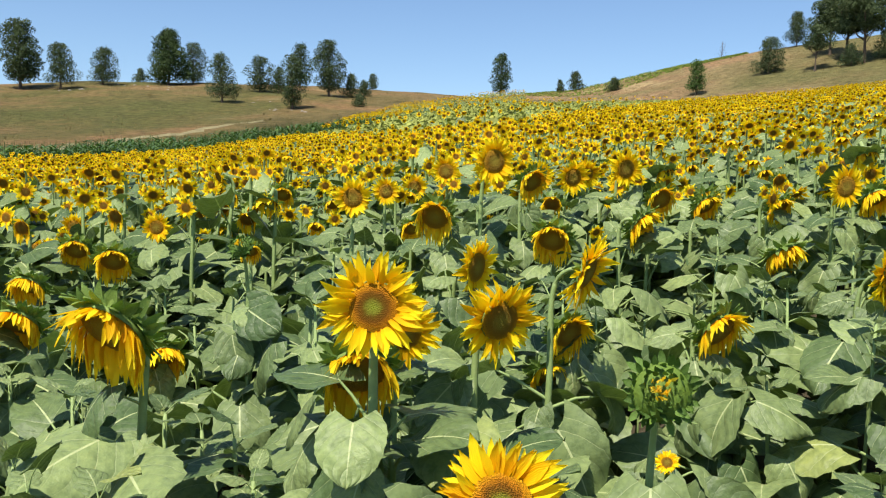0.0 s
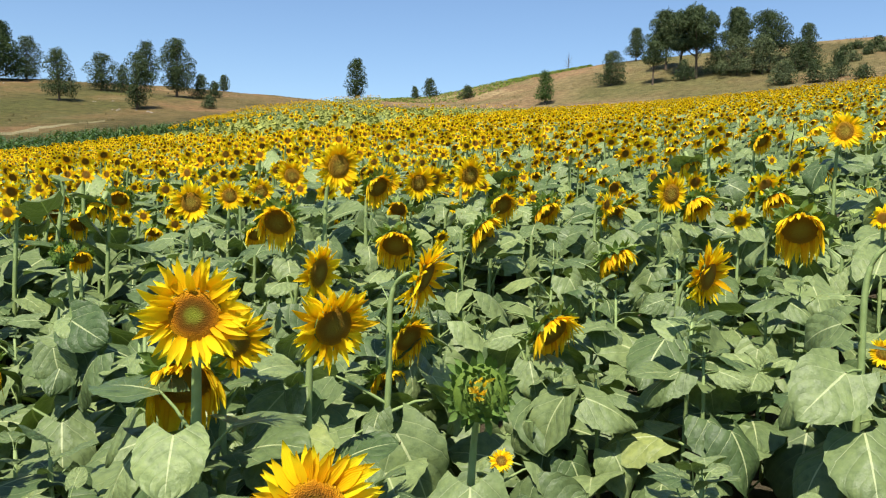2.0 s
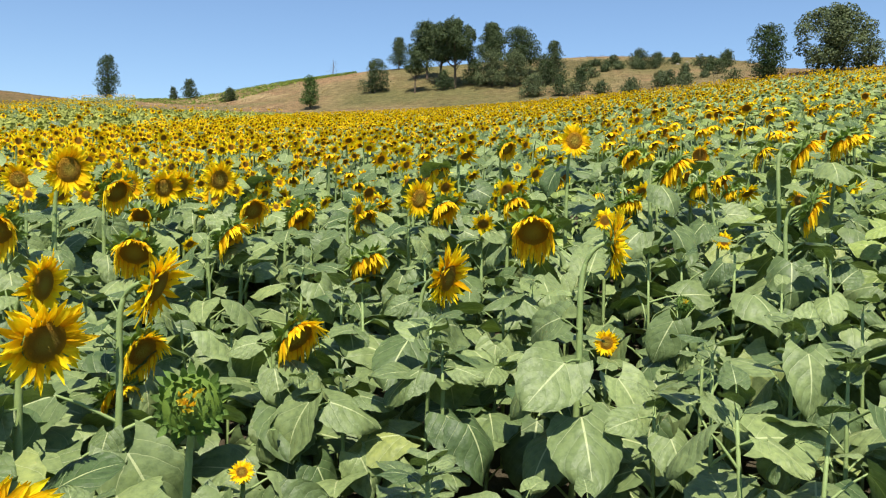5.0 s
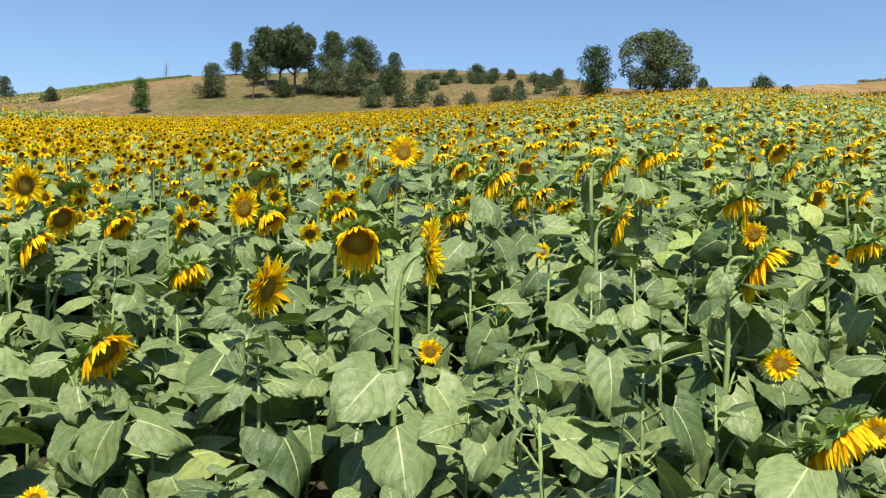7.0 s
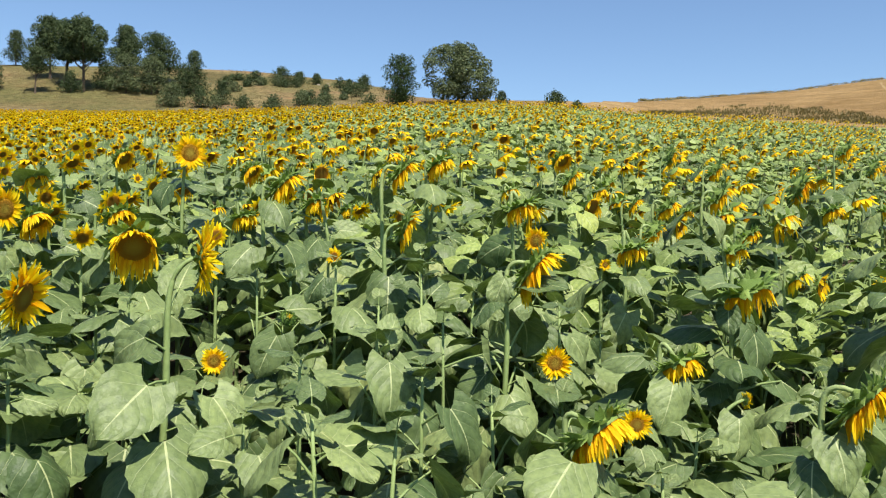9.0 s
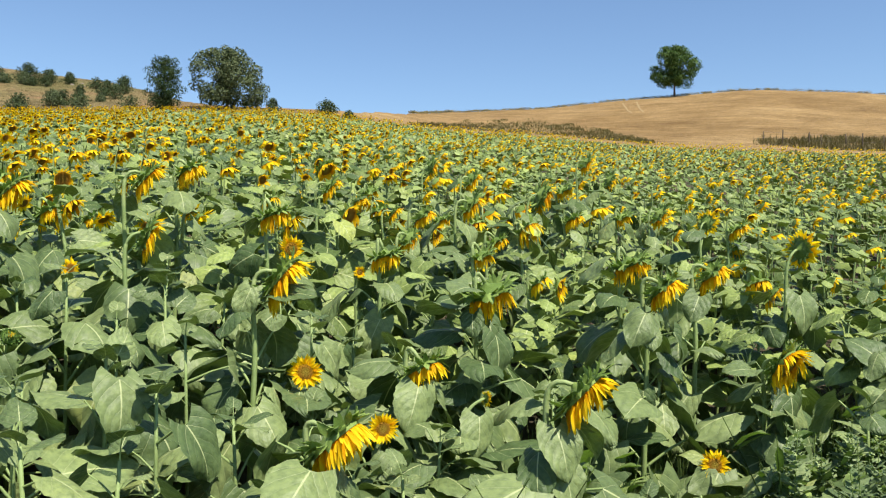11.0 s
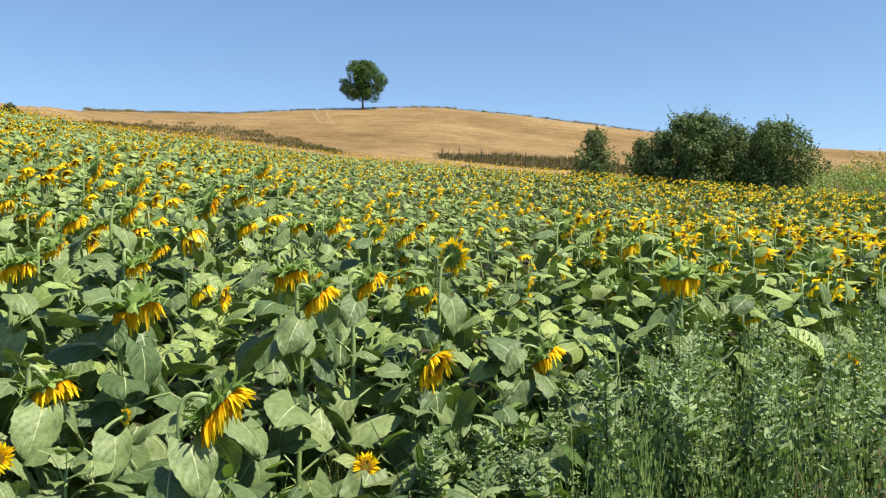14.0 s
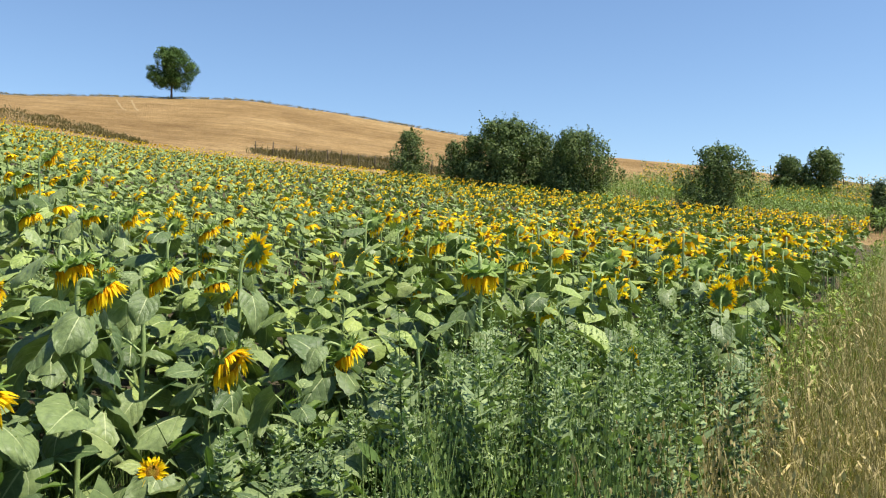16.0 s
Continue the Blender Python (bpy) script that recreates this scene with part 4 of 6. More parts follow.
head_at(8.10, -3.80, 1.52, 0.250, 140, 20, "open")
head_at(9.47, -4.77, 1.60, 0.280, 130, 10, "open")
head_at(8.43, -3.73, 1.66, 0.260, 125, 30, "wilted")
head_at(5.70, -2.16, 1.10, 0.200, 130, 20, "open")
head_at(7.36, -1.51, 1.54, 0.260, 130, 60, "wilted")
head_at(8.64, -3.49, 1.70, 0.260, 135, 20, "open")
head_at(9.40, 1.04, 1.62, 0.270, 140, 55, "wilted")
head_at(-1.77, 3.21, 1.16, 0.270, 185, 48, "wilted")
head_at(-2.28, 4.24, 1.20, 0.260, 190, 52, "wilted")
head_at(-3.15, 5.95, 1.28, 0.240, 205, 5, "open")
head_at(-2.47, 5.17, 1.34, 0.260, 170, 42, "wilted")
head_at(-3.03, 6.30, 1.45, 0.220, 180, 10, "open")
head_at(-1.70, 7.12, 1.35, 0.220, 170, 45, "wilted")
head_at(-2.51, 8.63, 1.65, 0.220, 175, 10, "open")
head_at(-1.60, 7.15, 1.74, 0.250, 175, 40, "wilted")
head_at(-0.49, 7.62, 1.84, 0.260, 165, 10, "open")
head_at(0.48, 7.33, 1.79, 0.260, 170, 20, "open")
head_at(8.85, 1.22, 2.03, 0.280, 110, 12, "open")
head_at(9.31, 1.01, 1.99, 0.270, 165, 60, "wilted")
head_at(9.18, 2.67, 2.10, 0.280, 170, 62, "wilted")
head_at(11.11, -1.05, 2.09, 0.280, 130, 30, "wilted")
head_at(9.99, -4.06, 1.91, 0.280, 150, 5, "open")
head_at(8.39, -2.82, 1.70, 0.280, 140, 30, "wilted")
head_at(10.17, -0.66, 2.15, 0.280, 130, 30, "wilted")
head_at(8.28, 4.80, 2.29, 0.258, 174, 62, "wilted", leaves=10)
head_at(9.45, 5.45, 2.50, 0.279, 101, 66, "wilted", leaves=10)
head_at(7.76, 4.06, 2.12, 0.220, 148, 40, "wilted", leaves=10)
head_at(9.86, 4.22, 2.64, 0.320, 132, 40, "wilted", leaves=10)
head_at(11.40, 3.60, 2.60, 0.320, 134, 66, "wilted", leaves=10)
head_at(6.76, 2.48, 1.81, 0.220, 138, 60, "wilted", leaves=10)
head_at(6.25, 3.00, 1.83, 0.220, 109, 45, "wilted", leaves=10)
head_at(12.24, 3.20, 2.80, 0.320, 138, 30, "wilted", leaves=10)
head_at(11.20, 5.52, 3.00, 0.320, 128, 15, "wilted", leaves=10)
head_at(9.35, 6.04, 2.80, 0.320, 195, 40, "wilted", leaves=10)
head_at(12.12, 7.15, 3.06, 0.320, 145, 66, "wilted", leaves=10)
head_at(10.21, 2.00, 2.19, 0.320, 136, 40, "wilted", leaves=10)
head_at(10.29, 2.46, 2.17, 0.280, 137, 66, "wilted", leaves=10)
head_at(10.47, 2.19, 2.17, 0.267, 131, 50, "wilted", leaves=10)
head_at(5.81, 2.16, 1.69, 0.220, 125, 66, "wilted", leaves=10)
head_at(7.87, 3.58, 2.05, 0.220, 135, 66, "wilted", leaves=10)
SEEN = np.array([p[:4] for p, more in CALLS])
PLANTS = [sunflower(*p, **more) for p, more in CALLS]
# a smooth heart-shaped leaf hangs before the stem of the first flower
g = Geo()
tube(g, [(0, 0, 0), (0, 0.045, 0.05), (0, 0.10, 0.07)], [0.0055, 0.0045, 0.0036], 6, 1, False)
blade(g, np.random.default_rng(12), 0.162, 0.168, -0.65, 0.55, 0.12, 8, 16, 0.015, (0, 0.10, 0.07), 0, 0.1)
part("leaf", g.mesh("leaf", [M_LEAF, M_STEM]), PLANTS[0], PLANTS[0].matrix_basis.inverted() @ pose(-0.192, 1.895, 1.100, 0, 0, 180))

# plants between them, in rows along the track
ROW, STEP, AZ0, AZ1 = 0.60, 0.25, -35.0, 126.0
rng = np.random.default_rng(7)
ii, jj = np.meshgrid(np.arange(-190, 400), np.arange(0, 190))
along = ii * STEP + rng.uniform(-0.09, 0.09, ii.shape)
into = 0.25 + jj * ROW + rng.uniform(-0.10, 0.10, ii.shape)
px = (LINE[0] + along * LINE_DIR[0] - into * LINE_DIR[1]).ravel()
py = (LINE[1] + along * LINE_DIR[1] + into * LINE_DIR[0]).ravel()
paz, pr = bearing(px, py)
# weeds have taken a bay of the field's edge
bay = np.where(paz > 62, np.interp(px, [1.5, 3, 4, 6, 7, 8, 10, 14], [0.4, 0.9, 1.3, 1.5, 1.0, 0.65, 0.50, 0.45]), 0.0)
keep = (off_line(px, py) > bay) & (paz > AZ0) & (paz < AZ1) & (pr < edge_r(paz)) & (pr > 1.15) & (rng.random(px.shape) < 0.93)
px, py, paz, pr = px[keep], py[keep], paz[keep], pr[keep]
pz = ground_z(px, py)
fixed = np.array(PLANTED)
gap = np.min(np.hypot(px[:, None] - fixed[None, :, 0], py[:, None] - fixed[None, :, 1]), 1)
keep = (gap > 0.20)
px, py, pz, paz, pr = px[keep], py[keep], pz[keep], paz[keep], pr[keep]
order = np.argsort(pr)
NEAR = 300 - len(PLANTED)
shown = np.array(SHOWN)
for k in order[:NEAR]:
    if pr[k] < 3.0:
        top = rng.uniform(0.58, 1.05)
    else:
        top = rng.uniform(0.74, 1.2)
    top *= 1.0 - 0.36 * np.clip((paz[k] - 45) / 30, 0, 1)
    # plants standing before a low flower stay below it
    d_h = np.hypot(shown[:, 0] - EYE_X, shown[:, 1] - EYE_Y)
    t_k = ((px[k] - EYE_X) * (shown[:, 0] - EYE_X) + (py[k] - EYE_Y) * (shown[:, 1] - EYE_Y)) / d_h
    side = np.abs((px[k] - EYE_X) * (shown[:, 1] - EYE_Y) - (py[k] - EYE_Y) * (shown[:, 0] - EYE_X)) / d_h
    before = (t_k > 0) & (t_k < d_h - 0.05) & (side < 0.30) & (d_h < 6.5)
    if before.any():
        line = EYE_Z + (shown[before, 2] - 0.10 - EYE_Z) * t_k[before] / d_h[before]
        top = max(0.38, min(top, line.min() - pz[k] - 0.10))
    sunflower(px[k] + rng.uniform(-0.05, 0.05), py[k] + rng.uniform(-0.05, 0.05), pz[k] + top, 0.2, 160, 0, None, leaves=5 if pr[k] < 2.6 else 7 if pr[k] < 3.4 else 8, base=(px[k], py[k]), seed=5000 + int(k))


# ---- the rest of the field ----
def lean_geo(rng, spread=14):
    """Tips a leaf towards the sun, for a plant whose head faces the bearing 180."""
    m = Matrix.Rotation(radians(rng.normal(22, spread)), 3, Matrix.Rotation(radians(-14), 3, "Z") @ TO_SUN)
    return np.array([list(row) for row in m])


# what a late, a ripe and a pale plant bear
PLAIN = {"late": "open", "broad": "open", "heavy": "wilted", "ripe": None, "pale": None}


def plant_geo(seed, kind, nod, leaves, detail, petals, hang, height=1.3, dia=0.27):
    """A whole plant facing the bearing 180; materials: leaf, stem, petal, disc, bract."""
    rng = np.random.default_rng(seed)
    leaf_slot, shrunk = (6, 0.96) if kind in ("heavy", "ripe", "late") else (7, 0.9) if kind == "pale" else (0, 1.0)
    crest = {"broad": 0.93, "open": 0.86, "wilted": 0.92, None: 0.93}.get(kind, 1.06)
    kind = PLAIN.get(kind, kind)
    g = Geo()
    f = facing(180, nod)[:, 2]
    height *= 1.0 if kind else 0.84
    head = np.array((0, -0.10, height))
    r = dia / 2
    if kind is None:
        pts = np.array([(0, 0, -0.02), (0, 0, height * 0.9)])
    else:
        pts = stem_path(np.array((0, 0, -0.02)), head, f, r * 0.3, (7, 4, 2)[2 - detail] if detail else 2)
        if detail < 2:
            pts = pts[[0, *range(2, len(pts))]]
    if detail:
        tube(g, pts, np.interp(np.linspace(0, 1, len(pts)), [0, 1], [0.014, 0.012]), 5 if detail == 2 else 3, 1, False)
        if kind == "wilted" and nod > 30:
            bow = pts[-4:] if detail == 2 else pts[-3:]
            tube(g, bow, [0.014] * len(bow), 5 if detail == 2 else 3, 8, False)
    turn = rng.uniform(0, 6.28)
    for i in range(leaves):
        low = 0.3 if detail == 2 or leaf_slot else 0.45
        q = low + (crest - low) * (i + rng.uniform(0.1, 0.9)) / leaves
        size = (0.78 + 0.5 * math.sin(math.pi * min(1, q * 0.95 + 0.1))) * rng.uniform(0.8, 1.28) * (1.06, 1.16, 1.3)[2 - detail] * shrunk
        turn += 2.4 + rng.uniform(-0.3, 0.3)
        g.join(leaf_geo(int(rng.integers(1, 9999)), rng.random() < hang, detail - 1), lean_geo(rng, 20) @ turn_z(turn)[0] @ tilt_x(rng.uniform(-0.2, 0.15))[0] * size, (0, 0, q * height), [leaf_slot, 1])
    if kind is not None:
        h = head_low(seed + 1, kind, petals, detail - 1, (12, 8)[2 - detail], detail == 2, nod)
        g.join(h, facing(180, nod) * r, head, [2 if kind == "open" else 5, 3, 4])
    return g


def far_geo(seed, kind, nod, height=1.3, dia=0.28):
    rng = np.random.default_rng(seed)
    leaf_slot, more = (6, 0) if kind in ("heavy", "ripe", "late") else (7, 3) if kind == "pale" else (0, 0)
    kind = PLAIN.get(kind, kind)
    g = Geo()
    turn = rng.uniform(0, 6.28)
    for i in range(3 + more):
        turn += 2.3 + rng.uniform(-0.3, 0.3)
        h = Geo()
        le, w, dr = rng.uniform(0.26, 0.36), rng.uniform(0.20, 0.28), rng.uniform(-0.12, 0.06)
        if more:
            le, w = le * 0.62, w * 0.62
        h.add([(0, 0.04, 0), (w / 2, 0.16, 0.03), (0, le, dr), (-w / 2, 0.16, 0.03)], [(0, 1, 2), (0, 2, 3)], [(0.5, 0), (1, 0.4), (0.5, 1), (0, 0.4)], leaf_slot)
        g.join(h, lean_geo(rng, 30) @ turn_z(turn)[0], (0, 0, height * rng.uniform(0.56, 0.84)))
    if kind is not None:
        h = head_low(seed + 1, kind, 7, 0, 5)
        g.join(h, facing(180, nod) * (dia / 2), (0, -0.08, height * 1.03), [2, 3, 4])
    return g


FIELD_MATS = [M_LEAF, M_STEM, M_PETAL, M_DISC_FAR, M_BRACT, M_PETAL_OLD, M_LEAF_OLD, M_LEAF_PALE, M_NECK]
rest = order[NEAR:]
rx, ry, rz, raz, rr = px[rest], py[rest], pz[rest], paz[rest], pr[rest]
# a strip of crop beyond the maize, and one beyond the bushes
sa = rng.uniform(-11.0, 3.0, 5200)
sr = edge_r(sa) + 10 + rng.random(5200) * np.interp(sa, [-11, -6, 3], [1.0, 16, 22])
ok = (sr < 118)
sx, sy = EYE_X + sr * np.sin(np.radians(sa)), EYE_Y + sr * np.cos(np.radians(sa))
ta = rng.uniform(108.5, 124.5, 4400)
tr_ = behind_crop(ta, rng.uniform(-0.9, 1.7, 4400))
tx, ty = EYE_X + tr_ * np.sin(np.radians(ta)), EYE_Y + tr_ * np.cos(np.radians(ta))
ex, ey = np.concatenate([sx[ok], tx]), np.concatenate([sy[ok], ty])
rx, ry = np.concatenate([rx, ex]), np.concatenate([ry, ey])
rz = np.concatenate([rz, ground_z(ex, ey)])
eaz, er = bearing(ex, ey)
raz, rr = np.concatenate([raz, eaz]), np.concatenate([rr, er])
# towards the maize the crop stands closer, with smaller heads
more = np.flatnonzero((raz < 24) & (rr > 6.5) & (rr < 36) & (rng.random(len(rx)) < 0.97 * np.interp(raz, [6, 24], [1, 0.25])))
more = np.concatenate([more, more[(raz[more] < 2) & (rng.random(len(more)) < 0.7)]])
mx, my = rx[more] + rng.uniform(-0.35, 0.35, len(more)), ry[more] + rng.uniform(-0.35, 0.35, len(more))
rx, ry = np.concatenate([rx, mx]), np.concatenate([ry, my])
rz = np.concatenate([rz, ground_z(mx, my)])
raz, rr = bearing(rx, ry)
thin = rng.random(len(rx)) < np.where(rr > 60, 0.6, np.where(rr > 38, 0.8, 1.0)) * np.interp(raz, [20, 45], [1.0, 0.82])
rx, ry, rz, raz, rr = rx[thin], ry[thin], rz[thin], raz[thin], rr[thin]
n_ = len(rx)
older = np.clip((raz - 18 + rng.normal(0, 9, n_)) / 38, 0, 1)
face = 170 - 12 * older + rng.normal(0, 22, n_) + rng.normal(0, 14, n_) * older
bloom = np.where(rr < 7.5, np.interp(raz, [5, 30], [0.58, 0.45]), np.where(rr < 11, np.interp(raz, [5, 30], [0.86, 0.72]), 0.93)) * np.interp(raz, [25, 45], [1.0, 0.78])
pale = (raz > -12.4) & (raz < 13) & (rr > np.interp(raz, [-12.4, -9.4, -5.6, -1.8, 2, 5.8, 7.6, 10.5, 13], [34, 27, 21.5, 20.5, 23.5, 31, 36, 52, 72]) + rng.normal(0, 1.6, n_))
bloom = np.where(pale, 0.04, bloom)
bloom = np.where((rr > edge_r(raz)), 0.7, bloom) * np.interp(raz, [30, 45], [1.0, 0.82]) * np.interp(raz, [25, 45], [1.0, 0.70]) * np.interp(rr, [14, 24], [1.3, 1.1]) ** np.clip((raz - 30) / 15, 0, 1) * np.where((rr > 7) & (rr < 26) & (raz > 42) & (raz < 95), 0.66, 1.0)
bloom = bloom * np.where((rr > 6) & (rr < 26), np.interp(raz, [8, 16, 34, 42], [1.0, 0.74, 0.80, 1.0]), 1.0)
rim = (raz > 92) & (rr < 16)
bloom = np.where(rim, 0.62, bloom)
has = rng.random(n_) < bloom * np.clip(1 + 0.22 * roll_noise(rx * 2.3, ry * 2.3), 0.5, 1.3)
wilt = rng.random(n_) < (0.12 + 0.78 * older) * np.where(rim, 0.6, 1.0)
aged = raz > 34 + rng.normal(0, 6, n_)
broad = raz > 13 + rng.normal(0, 4, n_)
late = raz > 88 + rng.normal(0, 6, n_)
wilt = wilt & ~(late & (rng.random(n_) < 0.35))
face = np.where(late, 142 + rng.normal(0, 26, n_), face)
face = np.where(rim, 135 + rng.normal(0, 18, n_), face)
pick = rng.integers(0, 4, n_)
size = 1 + (rng.normal(0.0, 0.105, n_).clip(-0.28, 0.26)) * np.interp(rr, [8, 18], [1.0, 0.42])
size = size * (1 - 0.17 * np.clip((raz - 55) / 25, 0, 1))
size = np.where((rr < 9.5) & ~rim, size * 0.93, size) * np.where(rim, 1.12, 1.0) * np.where(pale, 1.20, 1.0) * np.where(rr > 12, np.interp(raz, [-12, -4], [0.86, 1.0]), 1.0) * np.where(rr > edge_r(raz), np.where(raz > 100, 1.25, 0.68), 1.0) * np.interp(rr, [35, 65], [1.0, 0.9])
turns = turn_z(np.radians(180 - face)) @ tilt_x(rng.normal(0, 0.05, n_) + rng.normal(0, 0.09, n_) * older) * size[:, None, None]
places = np.stack([rx, ry, rz], -1)


def field_groups(sel, maker):
    out = []
    for kind, mask in (("open", has & ~wilt & ~late & ~broad), ("broad", has & ~wilt & ~late & broad), ("late", has & ~wilt & late), ("wilted", has & wilt & ~aged), ("heavy", has & wilt & aged), (None, ~has & (older < 0.5) & ~pale), ("pale", ~has & (older < 0.5) & pale), ("ripe", ~has & (older >= 0.5))):
        for v in range(4):
            pickd = sel & mask & (pick == v)
            nod = (-8, 4, 14, 28)[v] if kind == "open" else (6, 22, 36, 50)[v] if kind == "broad" else (10, 20, 32, 44)[v] if kind == "late" else (22, 38, 52, 66)[v]
            out.append((maker(kind, nod, v), turns[pickd], places[pickd]))
    return out


groups = field_groups(rr < 9.5, lambda k, nod, v: plant_geo(400 + v + (9 if k else 0) + nod, k, nod, 12 if k in ('heavy', 'ripe', 'late') else 8, 2, 28 if k == 'heavy' else 20, 0.35 + 0.12 * v, dia=(0.180 if k == 'open' else 0.245 if k == 'broad' else 0.26 if k == 'late' else 0.25 if k == 'wilted' else 0.36) * (0.86, 1.08, 0.98, 1.12)[v]))
stuff("sunflower_crop", groups, FIELD_MATS, "dense sunflower crop with yellow heads and grey-green leaves", "sunflower field")
groups = field_groups((rr >= 9.5) & (rr < 25), lambda k, nod, v: plant_geo(500 + v + (9 if k else 0) + nod, k, nod, 5 if k in ('heavy', 'ripe', 'late') else 3, 1, 13, 0.3, dia=(0.170 if k == 'open' else 0.215 if k == 'broad' else 0.235 if k == 'late' else 0.20 if k == 'wilted' else 0.31) * (0.84, 1.1, 0.97, 1.15)[v]))
stuff("sunflower_crop", groups, FIELD_MATS, "sunflower crop with rows of small yellow heads further up the slope", "sunflower field")
groups = field_groups(rr >= 25, lambda k, nod, v: far_geo(600 + v + (9 if k else 0) + nod, k, nod, dia=(0.162 if k == 'open' else 0.178 if k == 'broad' else 0.205 if k == 'late' else 0.17 if k == 'wilted' else 0.200) * (0.8, 1.15, 0.95, 1.2)[v]))
stuff("sunflower_crop", groups, FIELD_MATS, "distant sunflower crop flecked with yellow up to the hill", "sunflower field")

# ---- maize ----
def maize_geo(seed, tall):
    rng = np.random.default_rng(seed)
    g = Geo()
    tube(g, [(0, 0, 0), (0, 0, tall * 0.5), (0, 0, tall)], [0.016, 0.013, 0.005], 3, 0, False)
    turn = rng.uniform(0, 6.28)
    for i in range(6):
        h = Geo()
        z = tall * (0.36 + 0.60 * i / 6)
        le, up = rng.uniform(0.5, 0.75), rng.uniform(0.9, 1.25)
        pts = [(0, 0)]
        for q in (0.35, 0.7, 1.0):
            a = up - 1.9 * q
            pts.append((pts[-1][0] + le * 0.34 * math.cos(a), pts[-1][1] + le * 0.34 * math.sin(a)))
        wd = (0.03, 0.045, 0.035, 0.004)
        v = [(s * w, p[0], p[1]) for p, w in zip(pts, wd) for s in (-1, 1)]
        f = [t for k in range(3) for t in ((2 * k, 2 * k + 1, 2 * k + 3), (2 * k, 2 * k + 3, 2 * k + 2))]
        h.add(v, f, None, 0)
        turn += 3.14 + rng.uniform(-0.5, 0.5)
        g.join(h, turn_z(turn)[0], (0, 0, z))
    return g


ca = rng.uniform(-36, -0.5, 1700)
cr = edge_r(ca) + 1.2 + rng.uniform(0, 1, 1700) * np.interp(ca, [-14, -8, -2], [10.3, 6.5, 1.5])
cx, cy = EYE_X + cr * np.sin(np.radians(ca)), EYE_Y + cr * np.cos(np.radians(ca))
places = np.stack([cx, cy, ground_z(cx, cy)], -1)
turns = turn_z(rng.uniform(0, 6.28, len(cx))) * (rng.uniform(0.85, 1.1, len(cx)) * np.interp(ca, [-12, -5, 0], [1.0, 0.80, 0.62]))[:, None, None]
which = rng.integers(0, 4, len(cx))
stuff("maize_crop", [(maize_geo(700 + v, 1.5), turns[which == v], places[which == v]) for v in range(4)], [M_CORN], "strip of tall dark green maize beside the sunflowers", "maize field")
# a low green crop on the shoulder of the hill
ca = rng.uniform(3, 17, 1500)
cr = np.interp(ca, _fine, T_RT) - rng.uniform(0, 7, 1500) * np.interp(ca, [3, 8, 12, 17], [1, 2.2, 0.9, 0.2])
cx, cy = EYE_X + cr * np.sin(np.radians(ca)), EYE_Y + cr * np.cos(np.radians(ca))
places = np.stack([cx, cy, ground_z(cx, cy)], -1)
turns = turn_z(rng.uniform(0, 6.28, len(cx))) * rng.uniform(0.85, 1.2, len(cx))[:, None, None]
stuff("green_crop", [(far_geo(720, None, 0, 0.16), turns * 0.8, places)], [M_GREEN_GRASS] * 9, "low green crop on the shoulder of the hill", "crop")


# ---- trees and bushes ----
ca = np.concatenate([rng.uniform(104, 113, 800), rng.uniform(112, 124.5, 1500)])
cr = behind_crop(ca, np.concatenate([rng.uniform(-1.2, 0.55, 800), rng.uniform(-1.5, 0.9, 1500)]))
cx, cy = EYE_X + cr * np.sin(np.radians(ca)), EYE_Y + cr * np.cos(np.radians(ca))
places = np.stack([cx, cy, ground_z(cx, cy)], -1)
turns = turn_z(rng.uniform(0, 6.28, len(cx))) * rng.uniform(0.7, 1.0, len(cx))[:, None, None]
stuff("maize_crop", [(maize_geo(707, 1.7), turns, places)], [M_OAT], "plot of light green young maize beyond the boundary bushes", "maize field")


